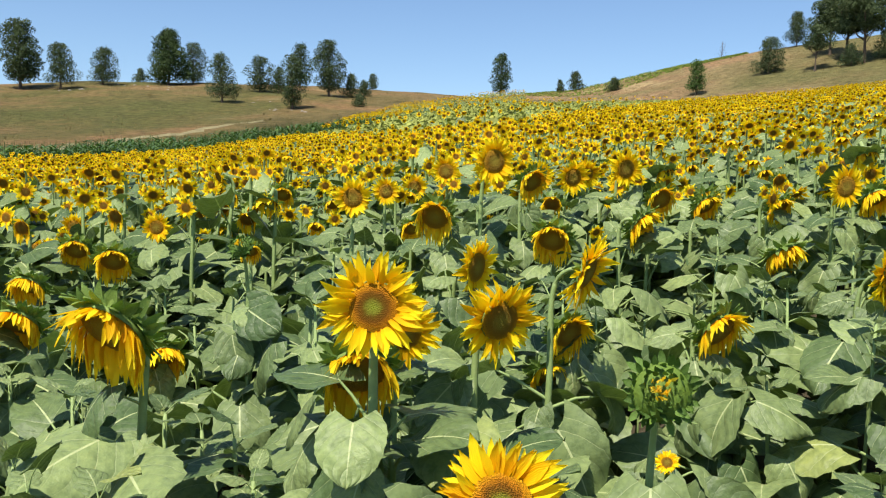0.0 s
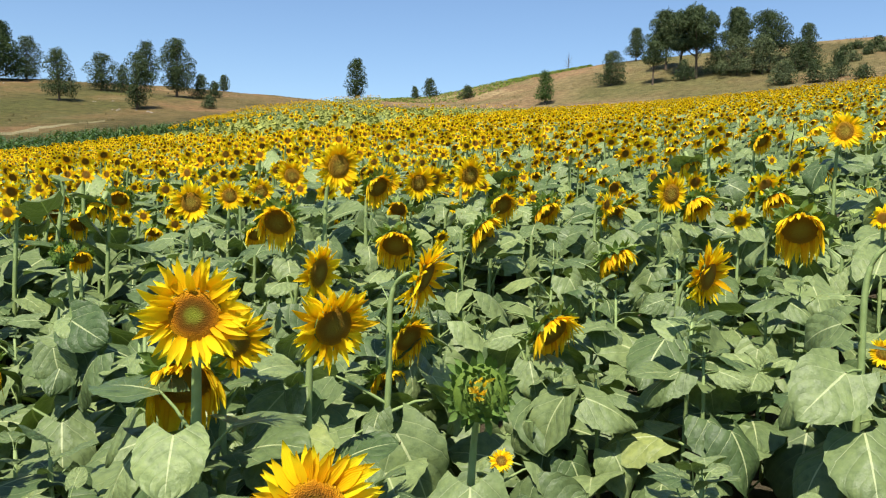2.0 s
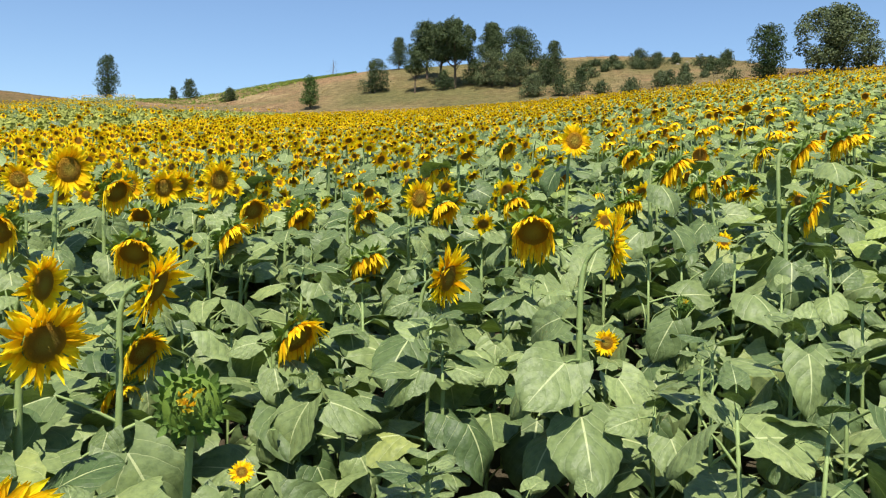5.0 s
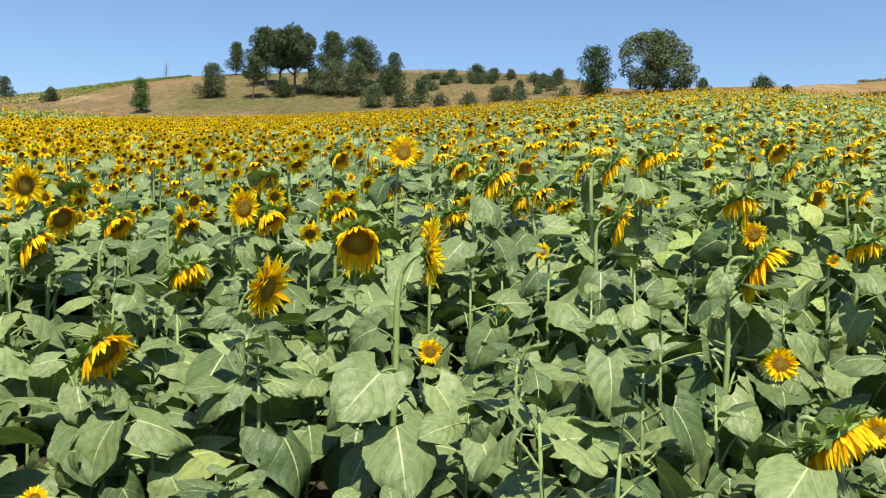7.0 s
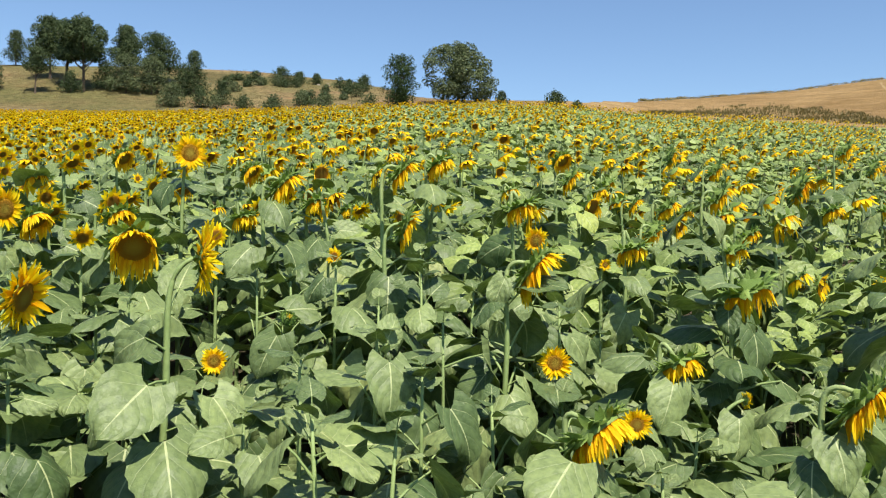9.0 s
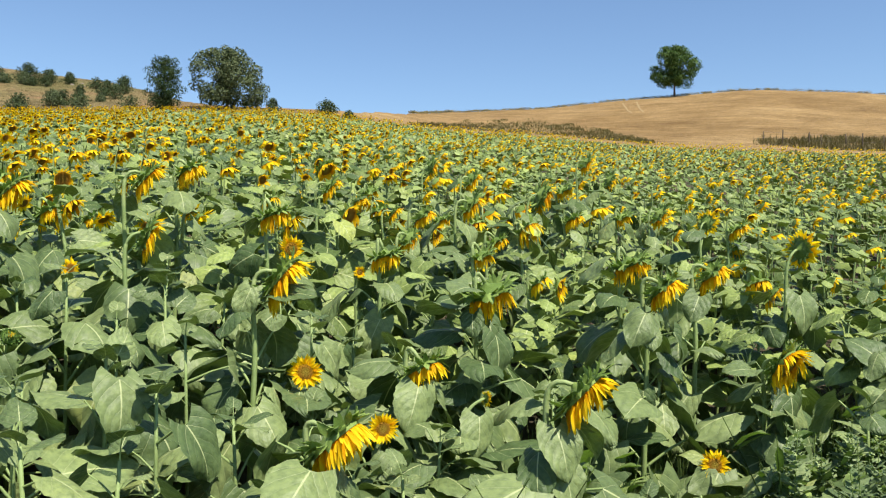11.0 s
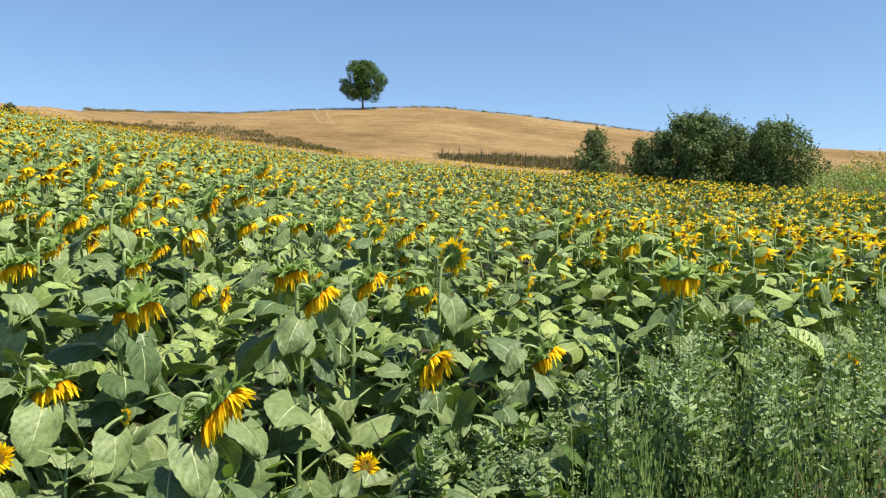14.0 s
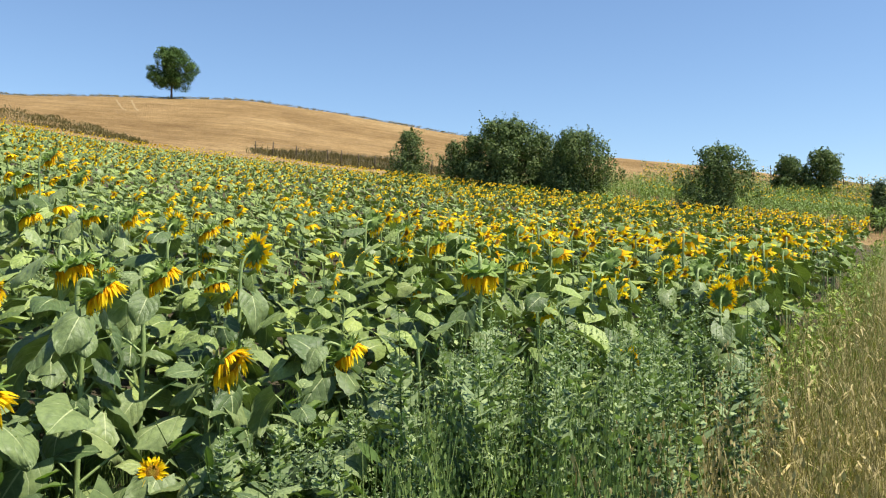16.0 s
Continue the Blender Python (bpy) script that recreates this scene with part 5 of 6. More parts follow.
def crown_geo(rng, blobs, leaf, count, shoots=0, reach=0.0, ragged=0.55, skin=0.22, single=False):
    """Leaf clumps on the shells of several blobs (centre, radii)."""
    c = np.array([b[0] for b in blobs])
    r = np.array([b[1] for b in blobs])
    share = (r.prod(1)) ** 0.7
    pick = rng.choice(len(blobs), count, p=share / share.sum())
    d = rng.normal(size=(count, 3)) + np.array((0, 0, 0.30 if single else 0.0))
    d /= np.linalg.norm(d, axis=1)[:, None]
    depth = 1.02 - np.abs(rng.normal(0, skin, count))
    bump_ = 1 + 0.12 * np.sin(d[:, 0] * 7 + pick) * np.cos(d[:, 2] * 6 + pick * 2.0) + 0.06 * np.sin(d[:, 1] * 13)
    p = c[pick] + d * r[pick] * (depth * bump_)[:, None]
    if shoots:
        # leafy twigs that stand out of the crown
        k = rng.integers(0, count, shoots)
        way = d[k] * np.array((1, 1, 0.6)) + np.array((0, 0, 0.5)) + rng.normal(0, 0.3, (shoots, 3))
        q = np.linspace(0, 1, 11)
        p2 = p[k][:, None] + way[:, None] * (q[None, :] * reach * rng.uniform(0.4, 1.2, (shoots, 1)))[:, :, None]
        p2 = p2.reshape(-1, 3) + rng.normal(0, 0.4 * leaf, (shoots * 11, 3))
        p, d = np.concatenate([p, p2]), np.concatenate([d, np.repeat(d[k], 11, 0)])
        count = len(p)
    n = d + rng.normal(0, ragged, (count, 3)) + np.array((0, 0, 0.35))
    n /= np.linalg.norm(n, axis=1)[:, None]
    a = np.cross(n, rng.normal(size=(count, 3)))
    a /= np.linalg.norm(a, axis=1)[:, None]
    b = np.cross(n, a)
    s = leaf * rng.uniform(0.6, 1.35, count)[:, None]
    if single:
        v = np.stack([p - a * s, p + a * s, p + b * s * 1.4 + n * s * 0.1], 1).reshape(-1, 3)
        return Geo().add(v, np.arange(count * 3).reshape(-1, 3), None, 0)
    v = np.stack([p - a * s, p - b * s * 0.7 + n * s * 0.15, p + a * s, p + b * s * 0.7 + n * s * 0.15], 1).reshape(-1, 3)
    k = np.arange(count)[:, None] * 4
    f = np.concatenate([k + [[0, 1, 2]], k + [[0, 2, 3]]])
    return Geo().add(v, f, None, 0)


# half width of a crown from its foot (q = 0) to its top (q = 1)
CROWN = {
    "oval": lambda q: math.sin(math.pi * (0.14 + 0.80 * q)) ** 0.75,
    "cone": lambda q: (1 - 0.96 * q) ** 0.62 * min(1.0, (q + 0.2) / 0.34),
    "dome": lambda q: math.sqrt(max(0.0, 1 - 0.93 * q * q)) * min(1.0, (q + 0.30) / 0.42),
    "flat": lambda q: min(1.0, (q + 0.22) / 0.55) * math.sqrt(max(0.05, 1 - max(0.0, (q - 0.45) / 0.62) ** 2)),
    "column": lambda q: min(1.0, (q + 0.25) / 0.35) * math.sqrt(max(0.0, 1 - 0.9 * q ** 3)),
    "vase": lambda q: min(1.0, (q + 0.45) / 0.80) * math.sqrt(max(0.03, 1 - max(0.0, (q - 0.40) / 0.62) ** 2)),
    "bush": lambda q: max(0.0, 1 - 0.93 * q ** 2.2) ** 0.62,
}


def tree(name, az, r, height, width, clear, mat, label, seed, leaf=None, count=1800, lobes=None, bare=False, lean=0.0, shape=None, airy=0.0):
    """A tree or bush at a bearing and distance. clear: the part of its height below the crown; airy: gaps between its clumps."""
    rng = np.random.default_rng(seed)
    leaf = max(0.062, 0.0138 * math.sqrt(width * height)) if leaf is None else leaf
    squat = name == "bush"
    prof = CROWN[shape or ("bush" if squat else ("oval", "dome", "oval", "cone")[seed % 4])]
    count = int(count * 2.9)
    x, y = at(az, r)
    z = float(ground_z(x, y))
    root = new(name)
    root.location = (x, y, z - 0.05)
    root.rotation_euler = (0, 0, 0)
    tagged(root, label, "bush" if name == "bush" else "tree")
    g = Geo()
    t0 = max(0.05, 0.020 * height)
    bend = rng.uniform(-0.05, 0.05, 2) * height
    spine = [np.array((bend[0] * q * q + lean * q * height, bend[1] * q * q, q * height * (0.66 if squat else 0.84))) for q in (0, 0.12, 0.3, 0.55, 0.8, 1.0)]
    tube(g, spine, [t0 * 1.5, t0, t0 * 0.85, t0 * 0.6, t0 * 0.35, t0 * 0.1], 7)
    low, span = clear * height, (1 - clear) * height
    clumps = lobes or int(np.clip(11 * math.sqrt(width * span), 14, 60))
    unit = (width * width * span) ** (1 / 3) * clumps ** (-1 / 3) * (0.63 - 0.12 * airy)
    lobe_a, lobe_n = rng.uniform(0, 6.28), int(rng.integers(2, 5))
    cl = []
    for q in (0.22, 0.38, 0.54, 0.70, 0.84):
        k = unit * 1.25 * (1.1 - 0.35 * q)
        cl.append((np.array((np.interp(low + span * q, [p[2] for p in spine], [p[0] for p in spine]), 0, low + span * q)), np.array((k, k, k))))
    for i in range(clumps):
        q = ((i + 0.5) / clumps) ** 0.92
        a = i * 2.4 + rng.uniform(-0.5, 0.5)
        s = unit * rng.uniform(0.65, 1.25) * (1.0 - 0.28 * q)
        swell = 1 + 0.13 * math.sin(lobe_n * a + lobe_a + 3.0 * q)
        off = max(0.0, width * 0.5 * prof(q) * swell - 0.42 * s) * math.sqrt(rng.uniform(0.40, 1.0))
        if i % 5 == 2:
            off *= 0.3
        on = np.interp(low + span * q, [p[2] for p in spine], [p[0] for p in spine])
        up = float(np.clip(low + span * q, low + 0.7 * s, height - 0.55 * s))
        c = np.array((on + off * math.cos(a), off * math.sin(a), up))
        cl.append((c, np.array((s, s, s * rng.uniform(0.72, 0.95)))))
        if i % 2 == 0 or bare:
            start = spine[1] * (1 - q) + spine[4] * q if clear < 0.2 else spine[2] * (1 - q) + spine[4] * q
            tube(g, [start, (start + c) / 2 + np.array((0, 0, -0.03 * height)), c], [t0 * 0.42, t0 * 0.26, t0 * 0.08], 4)
        if bare:
            for k in range(4):
                e = c + rng.normal(0, 0.12, 3) * height
                tube(g, [c, e], [t0 * 0.12, t0 * 0.03], 3)
    if squat and height > 2.5:
        sprays = 22 if shape == "vase" else 9
        for i in range(sprays):
            a, q = rng.uniform(0, 6.28), rng.uniform(0.1, 0.46 if shape == "vase" else 0.42) * width
            tip = low + span * rng.uniform(0.80, 1.10 if shape == "vase" else 1.04) * math.sqrt(max(0.15, 1 - (q / width * (1.6 if shape == "vase" else 1.9)) ** 2))
            thin = 0.05 * width if sprays == 9 else rng.uniform(0.028, 0.05) * width
            cl.append((np.array((q * math.cos(a), q * math.sin(a), tip - 0.10 * height)), np.array((thin, thin, 0.13 * height))))
    part("trunk", g.mesh("trunk", [M_BARK]), root, None, "brown trunk and limbs")
    if not bare:
        part("crown", crown_geo(rng, cl, leaf, count, int(10 + count / (60 if squat else 130)), (0.10 if squat else 0.035) * height, 0.40, 0.15, True).mesh("crown", [mat], False), root, None, "leafy crown")
    return root


OAK, DARK, PALE, FRESH = M_TREE_OAK, M_TREE_DARK, M_TREE_PALE, M_TREE_FRESH
T_OAK, T_BUSH = "broad dark green tree on the dry pasture hill", "rounded green bush on the dry hillside"
tree("tree", -28.9, 108.0, 7.86, 5.21, 0.12, OAK, T_OAK, 800, count=5200)
tree("tree", -26.7, 106.0, 5.28, 3.90, 0.14, OAK, T_OAK, 801, count=3413)
tree("tree", -24.3, 109.5, 4.34, 4.03, 0.08, OAK, T_OAK, 802, count=3014)
tree("tree", -20.4, 110.5, 6.71, 6.81, 0.05, DARK, T_OAK, 803, count=5200)
tree("tree", -18.9, 112.5, 5.12, 3.77, 0.06, OAK, T_OAK, 804, count=3216)
tree("tree", -17.1, 90.0, 4.98, 3.13, 0.1, OAK, T_OAK, 805, count=2615)
tree("tree", -14.7, 101.5, 4.07, 3.74, 0.06, OAK, T_OAK, 806, count=2656)
tree("bush", -13.5, 100.5, 3.05, 2.02, 0.03, OAK, T_BUSH, 807, count=1139)
tree("tree", -12.6, 85.0, 5.32, 2.85, 0.06, OAK, T_OAK, 808, count=2503)
tree("tree", -12.1, 115.5, 5.56, 3.48, 0.05, DARK, T_OAK, 809, count=3171)
tree("tree", -10.2, 99.0, 6.45, 4.11, 0.1, OAK, T_OAK, 810, count=4219)
tree("bush", -8.8, 100.0, 2.76, 2.14, 0.03, OAK, T_BUSH, 811, count=1116)
tree("bush", -8.2, 89.0, 1.29, 1.67, 0.03, OAK, T_BUSH, 812, count=500)
tree("bush", -7.9, 102.5, 1.90, 1.72, 0.03, OAK, T_BUSH, 813, count=662)
tree("tree", -7.3, 118.0, 2.20, 1.74, 0.06, OAK, T_OAK, 814, count=754)
tree("bush", -22.1, 116.0, 1.83, 1.94, 0.03, OAK, T_BUSH, 815, count=728)
tree("tree", 1.3, 120.0, 6.09, 3.38, 0.1, DARK, "lone slender dark tree at the head of the field", 816, count=3306)
tree("bush", 5.3, 122.0, 1.73, 1.31, 0.03, OAK, T_BUSH, 817, count=500)
tree("bush", 6.3, 122.0, 2.63, 2.45, 0.03, OAK, T_BUSH, 818, count=1227)
tree("bush", 8.8, 109.5, 1.59, 2.35, 0.03, OAK, T_BUSH, 819, count=785)
tree("bush", 15.5, 117.0, 2.24, 1.40, 0.03, OAK, "small bare dead tree on the skyline", 820, count=500, bare=True)
tree("tree", 18.3, 98.5, 3.91, 3.63, 0.06, OAK, T_OAK, 821, count=2496)
tree("tree", 14.0, 93.0, 3.64, 2.37, 0.12, FRESH, T_OAK, 822, count=1538)
tree("tree", 19.9, 111.5, 4.15, 3.55, 0.15, OAK, T_OAK, 823, count=2555)
tree("tree", 21.0, 95.5, 4.65, 3.36, 0.5, OAK, "slender tree with a bare trunk on the dry hillside", 824, count=2653)
tree("tree", 21.8, 102.0, 6.70, 4.5, 0.38, OAK, T_OAK, 825, count=5421)
tree("tree", 23.7, 96.0, 7.59, 4.99, 0.42, OAK, "slender tree with a bare trunk on the dry hillside", 826, count=5825)
tree("tree", 26.1, 104.5, 5.74, 5.2, 0.25, OAK, T_OAK, 827, count=5393)
tree("tree", 28.1, 100.0, 5.45, 4.9, 0.22, OAK, T_OAK, 828, count=4952)
tree("bush", 26.2, 95.0, 3.96, 4.45, 0.03, PALE, T_BUSH, 829, count=3095)
tree("bush", 27.7, 94.0, 3.99, 3.78, 0.03, PALE, T_BUSH, 830, count=2639)
tree("tree", 30.3, 94.0, 4.53, 3.27, 0.06, OAK, T_OAK, 831, count=2531)
tree("bush", 28.9, 87.5, 2.37, 2.81, 0.03, PALE, T_BUSH, 832, count=1294)
tree("bush", 30.7, 87.0, 2.20, 1.75, 0.03, OAK, T_BUSH, 833, count=758)
tree("bush", 32.1, 88.5, 2.43, 2.08, 0.03, OAK, T_BUSH, 834, count=801)
tree("bush", 33.4, 86.5, 1.26, 2.04, 0.03, OAK, T_BUSH, 835, count=500)
tree("bush", 34.2, 102.5, 1.31, 2.04, 0.03, OAK, T_BUSH, 836, count=500)
tree("bush", 35.4, 85.5, 1.12, 2.16, 0.03, PALE, T_BUSH, 837, count=500)
tree("bush", 35.8, 103.0, 1.94, 2.98, 0.03, OAK, T_BUSH, 838, count=958)
tree("bush", 37.3, 88.0, 1.44, 2.07, 0.03, PALE, T_BUSH, 839, count=525)
tree("bush", 37.0, 103.5, 1.44, 2.62, 0.03, OAK, T_BUSH, 840, count=666)
tree("bush", 38.8, 88.5, 1.25, 2.08, 0.03, OAK, T_BUSH, 841, count=500)
tree("bush", 38.2, 104.0, 1.30, 1.69, 0.03, OAK, T_BUSH, 842, count=500)
tree("bush", 40.3, 96.5, 1.65, 1.92, 0.03, OAK, T_BUSH, 843, count=540)
tree("bush", 41.4, 100.0, 1.98, 1.98, 0.03, OAK, T_BUSH, 844, count=651)
tree("bush", 33.1, 103.0, 0.74, 2.42, 0.03, OAK, T_BUSH, 845, count=500)
tree("tree", 43.8, 84.0, 5.24, 4.05, 0.05, DARK, T_OAK, 846, count=4200, shape="oval")
tree("tree", 22.7, 98.0, 7.1, 4.3, 0.40, OAK, "slender tree with a bare trunk on the dry hillside", 861, count=4400, shape="flat")
tree("tree", 47.8, 87.0, 6.0, 8.0, 0.06, PALE, "large rounded grey-green tree at the top of the field", 847, count=7500, leaf=0.092, lobes=58, shape="dome", airy=0.5)
tree("bush", 50.7, 84.0, 1.39, 1.58, 0.03, OAK, T_BUSH, 848, count=500)
tree("bush", 54.3, 82.0, 1.60, 2.30, 0.03, OAK, T_BUSH, 849, count=781)
tree("bush", 55.8, 80.0, 0.95, 1.70, 0.03, OAK, T_BUSH, 850, count=500)
tree("tree", 77.4, 149.0, 8.3, 8.8, 0.22, FRESH, "lone round-crowned green tree on the stubble hilltop", 856, count=6000, lobes=50, leaf=0.125, shape="oval", airy=0.3)
tree("bush", 93.2, 58.0, 3.72, 2.94, 0.03, M_HEDGE, "dense green bush along the field boundary", 852, count=2565)
tree("bush", 96.3, 58.5, 3.4, 2.3, 0.03, M_HEDGE, "dense green bush along the field boundary", 853, count=2300, shape="vase")
tree("bush", 99.7, 57.0, 5.15, 5.9, 0.03, M_HEDGE, "dense green bush along the field boundary", 854, count=8400, shape="vase")
tree("bush", 102.1, 58.0, 4.63, 3.32, 0.03, M_HEDGE, "dense green bush along the field boundary", 855, count=4050)
tree("bush", 104.6, 55.0, 4.75, 4.9, 0.03, M_HEDGE, "dense green bush along the field boundary", 856, count=5900, shape="vase")
tree("bush", 113.4, 48.0, 4.1, 4.0, 0.03, M_HEDGE, "dense green bush along the field boundary", 857, count=4300, shape="vase")
tree("bush", 117.6, 95.0, 4.1, 3.5, 0.03, M_HEDGE, "green bush on the crest behind the far sunflower plot", 858, leaf=0.105, count=2600, shape="vase")
tree("bush", 119.5, 95.0, 4.8, 4.1, 0.03, M_HEDGE, "green bush on the crest behind the far sunflower plot", 859, leaf=0.11, count=3000, shape="vase")
# posts of an old fence along the crest
for az, tall in ((115.56, 2.2), (116.57, 2.15), (120.71, 2.1), (121.74, 1.9)):
    fx, fy = at(az, 109.0)
    g = Geo()
    tube(g, [(0, 0, -0.1), (0.01, 0, tall * 0.5), (0.03, 0.01, tall - 0.06), (0.03, 0.01, tall)], [0.075, 0.068, 0.060, 0.03], 7)
    post = new("fence_post", g.mesh("fence_post", [M_BARK]))
    post.location = (fx, fy, float(ground_z(fx, fy)))
    tagged(post, "weathered wooden fence post on the crest behind the crop", "fence post", "posts of the fence on the crest")
tree("bush", 122.8, 56.0, 3.10, 1.13, 0.03, OAK, "dense green bush along the field boundary", 860, count=963)
tree("bush", 23.0, 95.5, 2.20, 2.60, 0.03, OAK, T_BUSH, 870, count=900)
tree("bush", 25.0, 96.5, 3.10, 3.00, 0.03, OAK, T_BUSH, 871, count=1500)
tree("bush", 29.6, 93.0, 3.40, 2.60, 0.03, OAK, T_BUSH, 872, count=1300)
tree("bush", 97.7, 58.5, 4.08, 2.68, 0.03, M_HEDGE, "dense green bush along the field boundary", 873, count=2700)
tree("bush", 103.6, 57.0, 4.37, 3.17, 0.03, M_HEDGE, "dense green bush along the field boundary", 874, count=3240)

rng = np.random.default_rng(41)
for i in range(23):
    az = 31.5 + 0.47 * i + rng.uniform(-0.25, 0.25)
    tall = rng.uniform(0.6, 1.6)
    tree("bush", az, rng.uniform(84, 103), tall, tall * rng.uniform(1.0, 2.0), 0.03, OAK if i % 3 else PALE, "small scrubby bush on the reddish hillside", 880 + i, count=330)


# ---- weeds, grass and scrub ----
def tuft_geo(seed, blades, tall, spread, lean, width, m=0, ears=False):
    rng = np.random.default_rng(seed)
    g = Geo()
    for i in range(blades):
        a, d = rng.uniform(0, 6.28), rng.uniform(0, spread)
        h = tall * rng.uniform(0.55, 1.1)
        b = rng.uniform(0.1, lean) * h
        da = a + rng.uniform(-0.8, 0.8)
        w = width * rng.uniform(0.6, 1.2)
        side = np.array((-math.sin(da), math.cos(da), 0)) * w
        base = np.array((d * math.cos(a), d * math.sin(a), -0.02))
        out = np.array((math.cos(da), math.sin(da), 0))
        p1 = base + out * b * 0.25 + np.array((0, 0, h * 0.55))
        p2 = base + out * b + np.array((0, 0, h))
        g.add([base - side, base + side, p1 - side * 0.8, p1 + side * 0.8, p2], [(0, 1, 3), (0, 3, 2), (2, 3, 4)], None, m)
        if ears and rng.random() < 0.4:
            e = p2 + (p2 - p1) * 0.22
            s2 = side * 1.2
            g.add([p2 - (p2 - p1) * 0.1, (p2 + e) / 2 + s2, e, (p2 + e) / 2 - s2], [(0, 1, 2), (0, 2, 3)], None, m)
    return g


def goosefoot_geo(seed, tall):
    """A slender upright weed set with small leaves and pale seed spikes."""
    rng = np.random.default_rng(seed)
    g = Geo()
    tube(g, [(0, 0, -0.02), (0.01, 0, tall * 0.5), (0.0, 0.01, tall)], [0.0042, 0.003, 0.0015], 4, 1, False)
    turn = 0.0
    stalks = [((0, 0, 0), 0.0, 0.0, tall)]
    for k in range(8):
        stalks.append(((0, 0, tall * rng.uniform(0.25, 0.75)), rng.uniform(0, 6.28), rng.uniform(0.15, 0.40), tall * rng.uniform(0.16, 0.32)))
    for (bx, by, bz), a, out, le in stalks:
        count = int(34 * (le / tall) + 9)
        for i in range(count):
            q = (i + 1) / count
            if out == 0 and q < 0.15:
                continue
            c = np.array((math.cos(a) * out * le * q, math.sin(a) * out * le * q, bz + le * q))
            turn += 2.4
            s = (0.066 * (1 - q) ** 1.5 + 0.016) * rng.uniform(0.6, 1.3)
            dirn = np.array((math.cos(turn), math.sin(turn), rng.uniform(0.1, 0.9)))
            side = np.array((-math.sin(turn), math.cos(turn), 0)) * s * 0.34
            g.add([c, c + dirn * s * 0.5 + side, c + dirn * s, c + dirn * s * 0.5 - side], [(0, 1, 2), (0, 2, 3)], None, 0)
    return g


def herb_geo(seed):
    """A branching broad-leaved weed."""
    rng = np.random.default_rng(seed)
    g = Geo()
    tall = rng.uniform(0.28, 0.55)
    for k in range(3):
        tip = np.array((rng.normal(0, 0.09), rng.normal(0, 0.09), tall * rng.uniform(0.7, 1.0)))
        tube(g, [(0, 0, 0), tip * np.array((0.4, 0.4, 0.55)), tip], [0.0035, 0.0028, 0.0016], 3, 0, False)
        for i in range(5):
            h = Geo()
            q = rng.uniform(0.25, 1.0)
            blade(h, rng, rng.uniform(0.05, 0.12), rng.uniform(0.022, 0.050), rng.uniform(-0.5, 1.1), rng.uniform(0.3, 1.2), 0.4, 2, 3, 0.0)
            g.join(h, turn_z(rng.uniform(0, 6.28))[0], tip * np.array((q * q, q * q, q)))
    return g


def oat_geo(seed, tall):
    """A thin grass stalk with narrow hanging leaves and a loose nodding ear."""
    rng = np.random.default_rng(seed)
    g = Geo()
    bend = rng.uniform(0.03, 0.14)
    pts = [np.array((bend * q ** 2.5, 0, tall * q)) for q in (0, 0.35, 0.7, 0.9, 1.0)]
    tube(g, pts, [0.0028, 0.0024, 0.0017, 0.0013, 0.001], 3, 0, False)
    for i in range(4):
        h = Geo()
        le, w = rng.uniform(0.16, 0.30), rng.uniform(0.004, 0.008)
        v = []
        for q, k in ((0, 1), (0.4, 1.1), (0.75, 0.7), (1, 0.05)):
            v += [(-w * k, le * q * 0.7, le * (0.75 * q - 0.95 * q * q)), (w * k, le * q * 0.7, le * (0.75 * q - 0.95 * q * q))]
        h.add(v, [t for k in range(3) for t in ((2 * k, 2 * k + 1, 2 * k + 3), (2 * k, 2 * k + 3, 2 * k + 2))], None, 0)
        g.join(h, turn_z(rng.uniform(0, 6.28))[0], (0, 0, tall * rng.uniform(0.15, 0.65)))
    for i in range(18):
        q = rng.uniform(0.70, 1.02)
        c = np.array((bend * q ** 2.5, 0, tall * q)) + rng.normal(0, 0.018, 3)
        s = rng.uniform(0.009, 0.016)
        g.add([c, c + np.array((s * 0.35, s * 0.2, -s)), c + np.array((0, 0, -s * 2.1)), c + np.array((-s * 0.35, -s * 0.2, -s))], [(0, 1, 2), (0, 2, 3)], None, 0)
    return g


def clump_geo(seed, wide, tall, count, leaf):
    """A low ragged clump of small leaves."""
    rng = np.random.default_rng(seed)
    blobs = [(np.array((rng.normal(0, 0.3) * wide, rng.normal(0, 0.3) * wide, tall * rng.uniform(0.2, 0.5))), np.array((wide * 0.35, wide * 0.35, tall * rng.uniform(0.3, 0.55)))) for i in range(4)]
    return crown_geo(rng, blobs, leaf, count, ragged=0.22, single=True)


def strewn(rng, count, az0, az1, r0, r1, off0, off1, more=1.0):
    a = rng.uniform(az0, az1, count * 4)
    r = r0 * (r1 / r0) ** (rng.random(count * 4) ** more)
    x, y = EYE_X + r * np.sin(np.radians(a)), EYE_Y + r * np.cos(np.radians(a))
    o = off_line(x, y)
    ok = np.flatnonzero((o > off0) & (o < off1))[:count]
    ok = ok[~((np.abs(a[ok] - 82) < 4.0) & (r[ok] < 4.7))]
    return np.stack([x[ok], y[ok], ground_z(x[ok], y[ok])], -1)


def sown(name, rng, places, geos, lo, hi, mats, label, category):
    k = len(places)
    turns = turn_z(rng.uniform(0, 6.28, k)) @ tilt_x(rng.normal(0, 0.10, k)) * rng.uniform(lo, hi, k)[:, None, None]
    which = rng.integers(0, len(geos), k)
    stuff(name, [(g, turns[which == i], places[which == i]) for i, g in enumerate(geos)], mats, label, category)


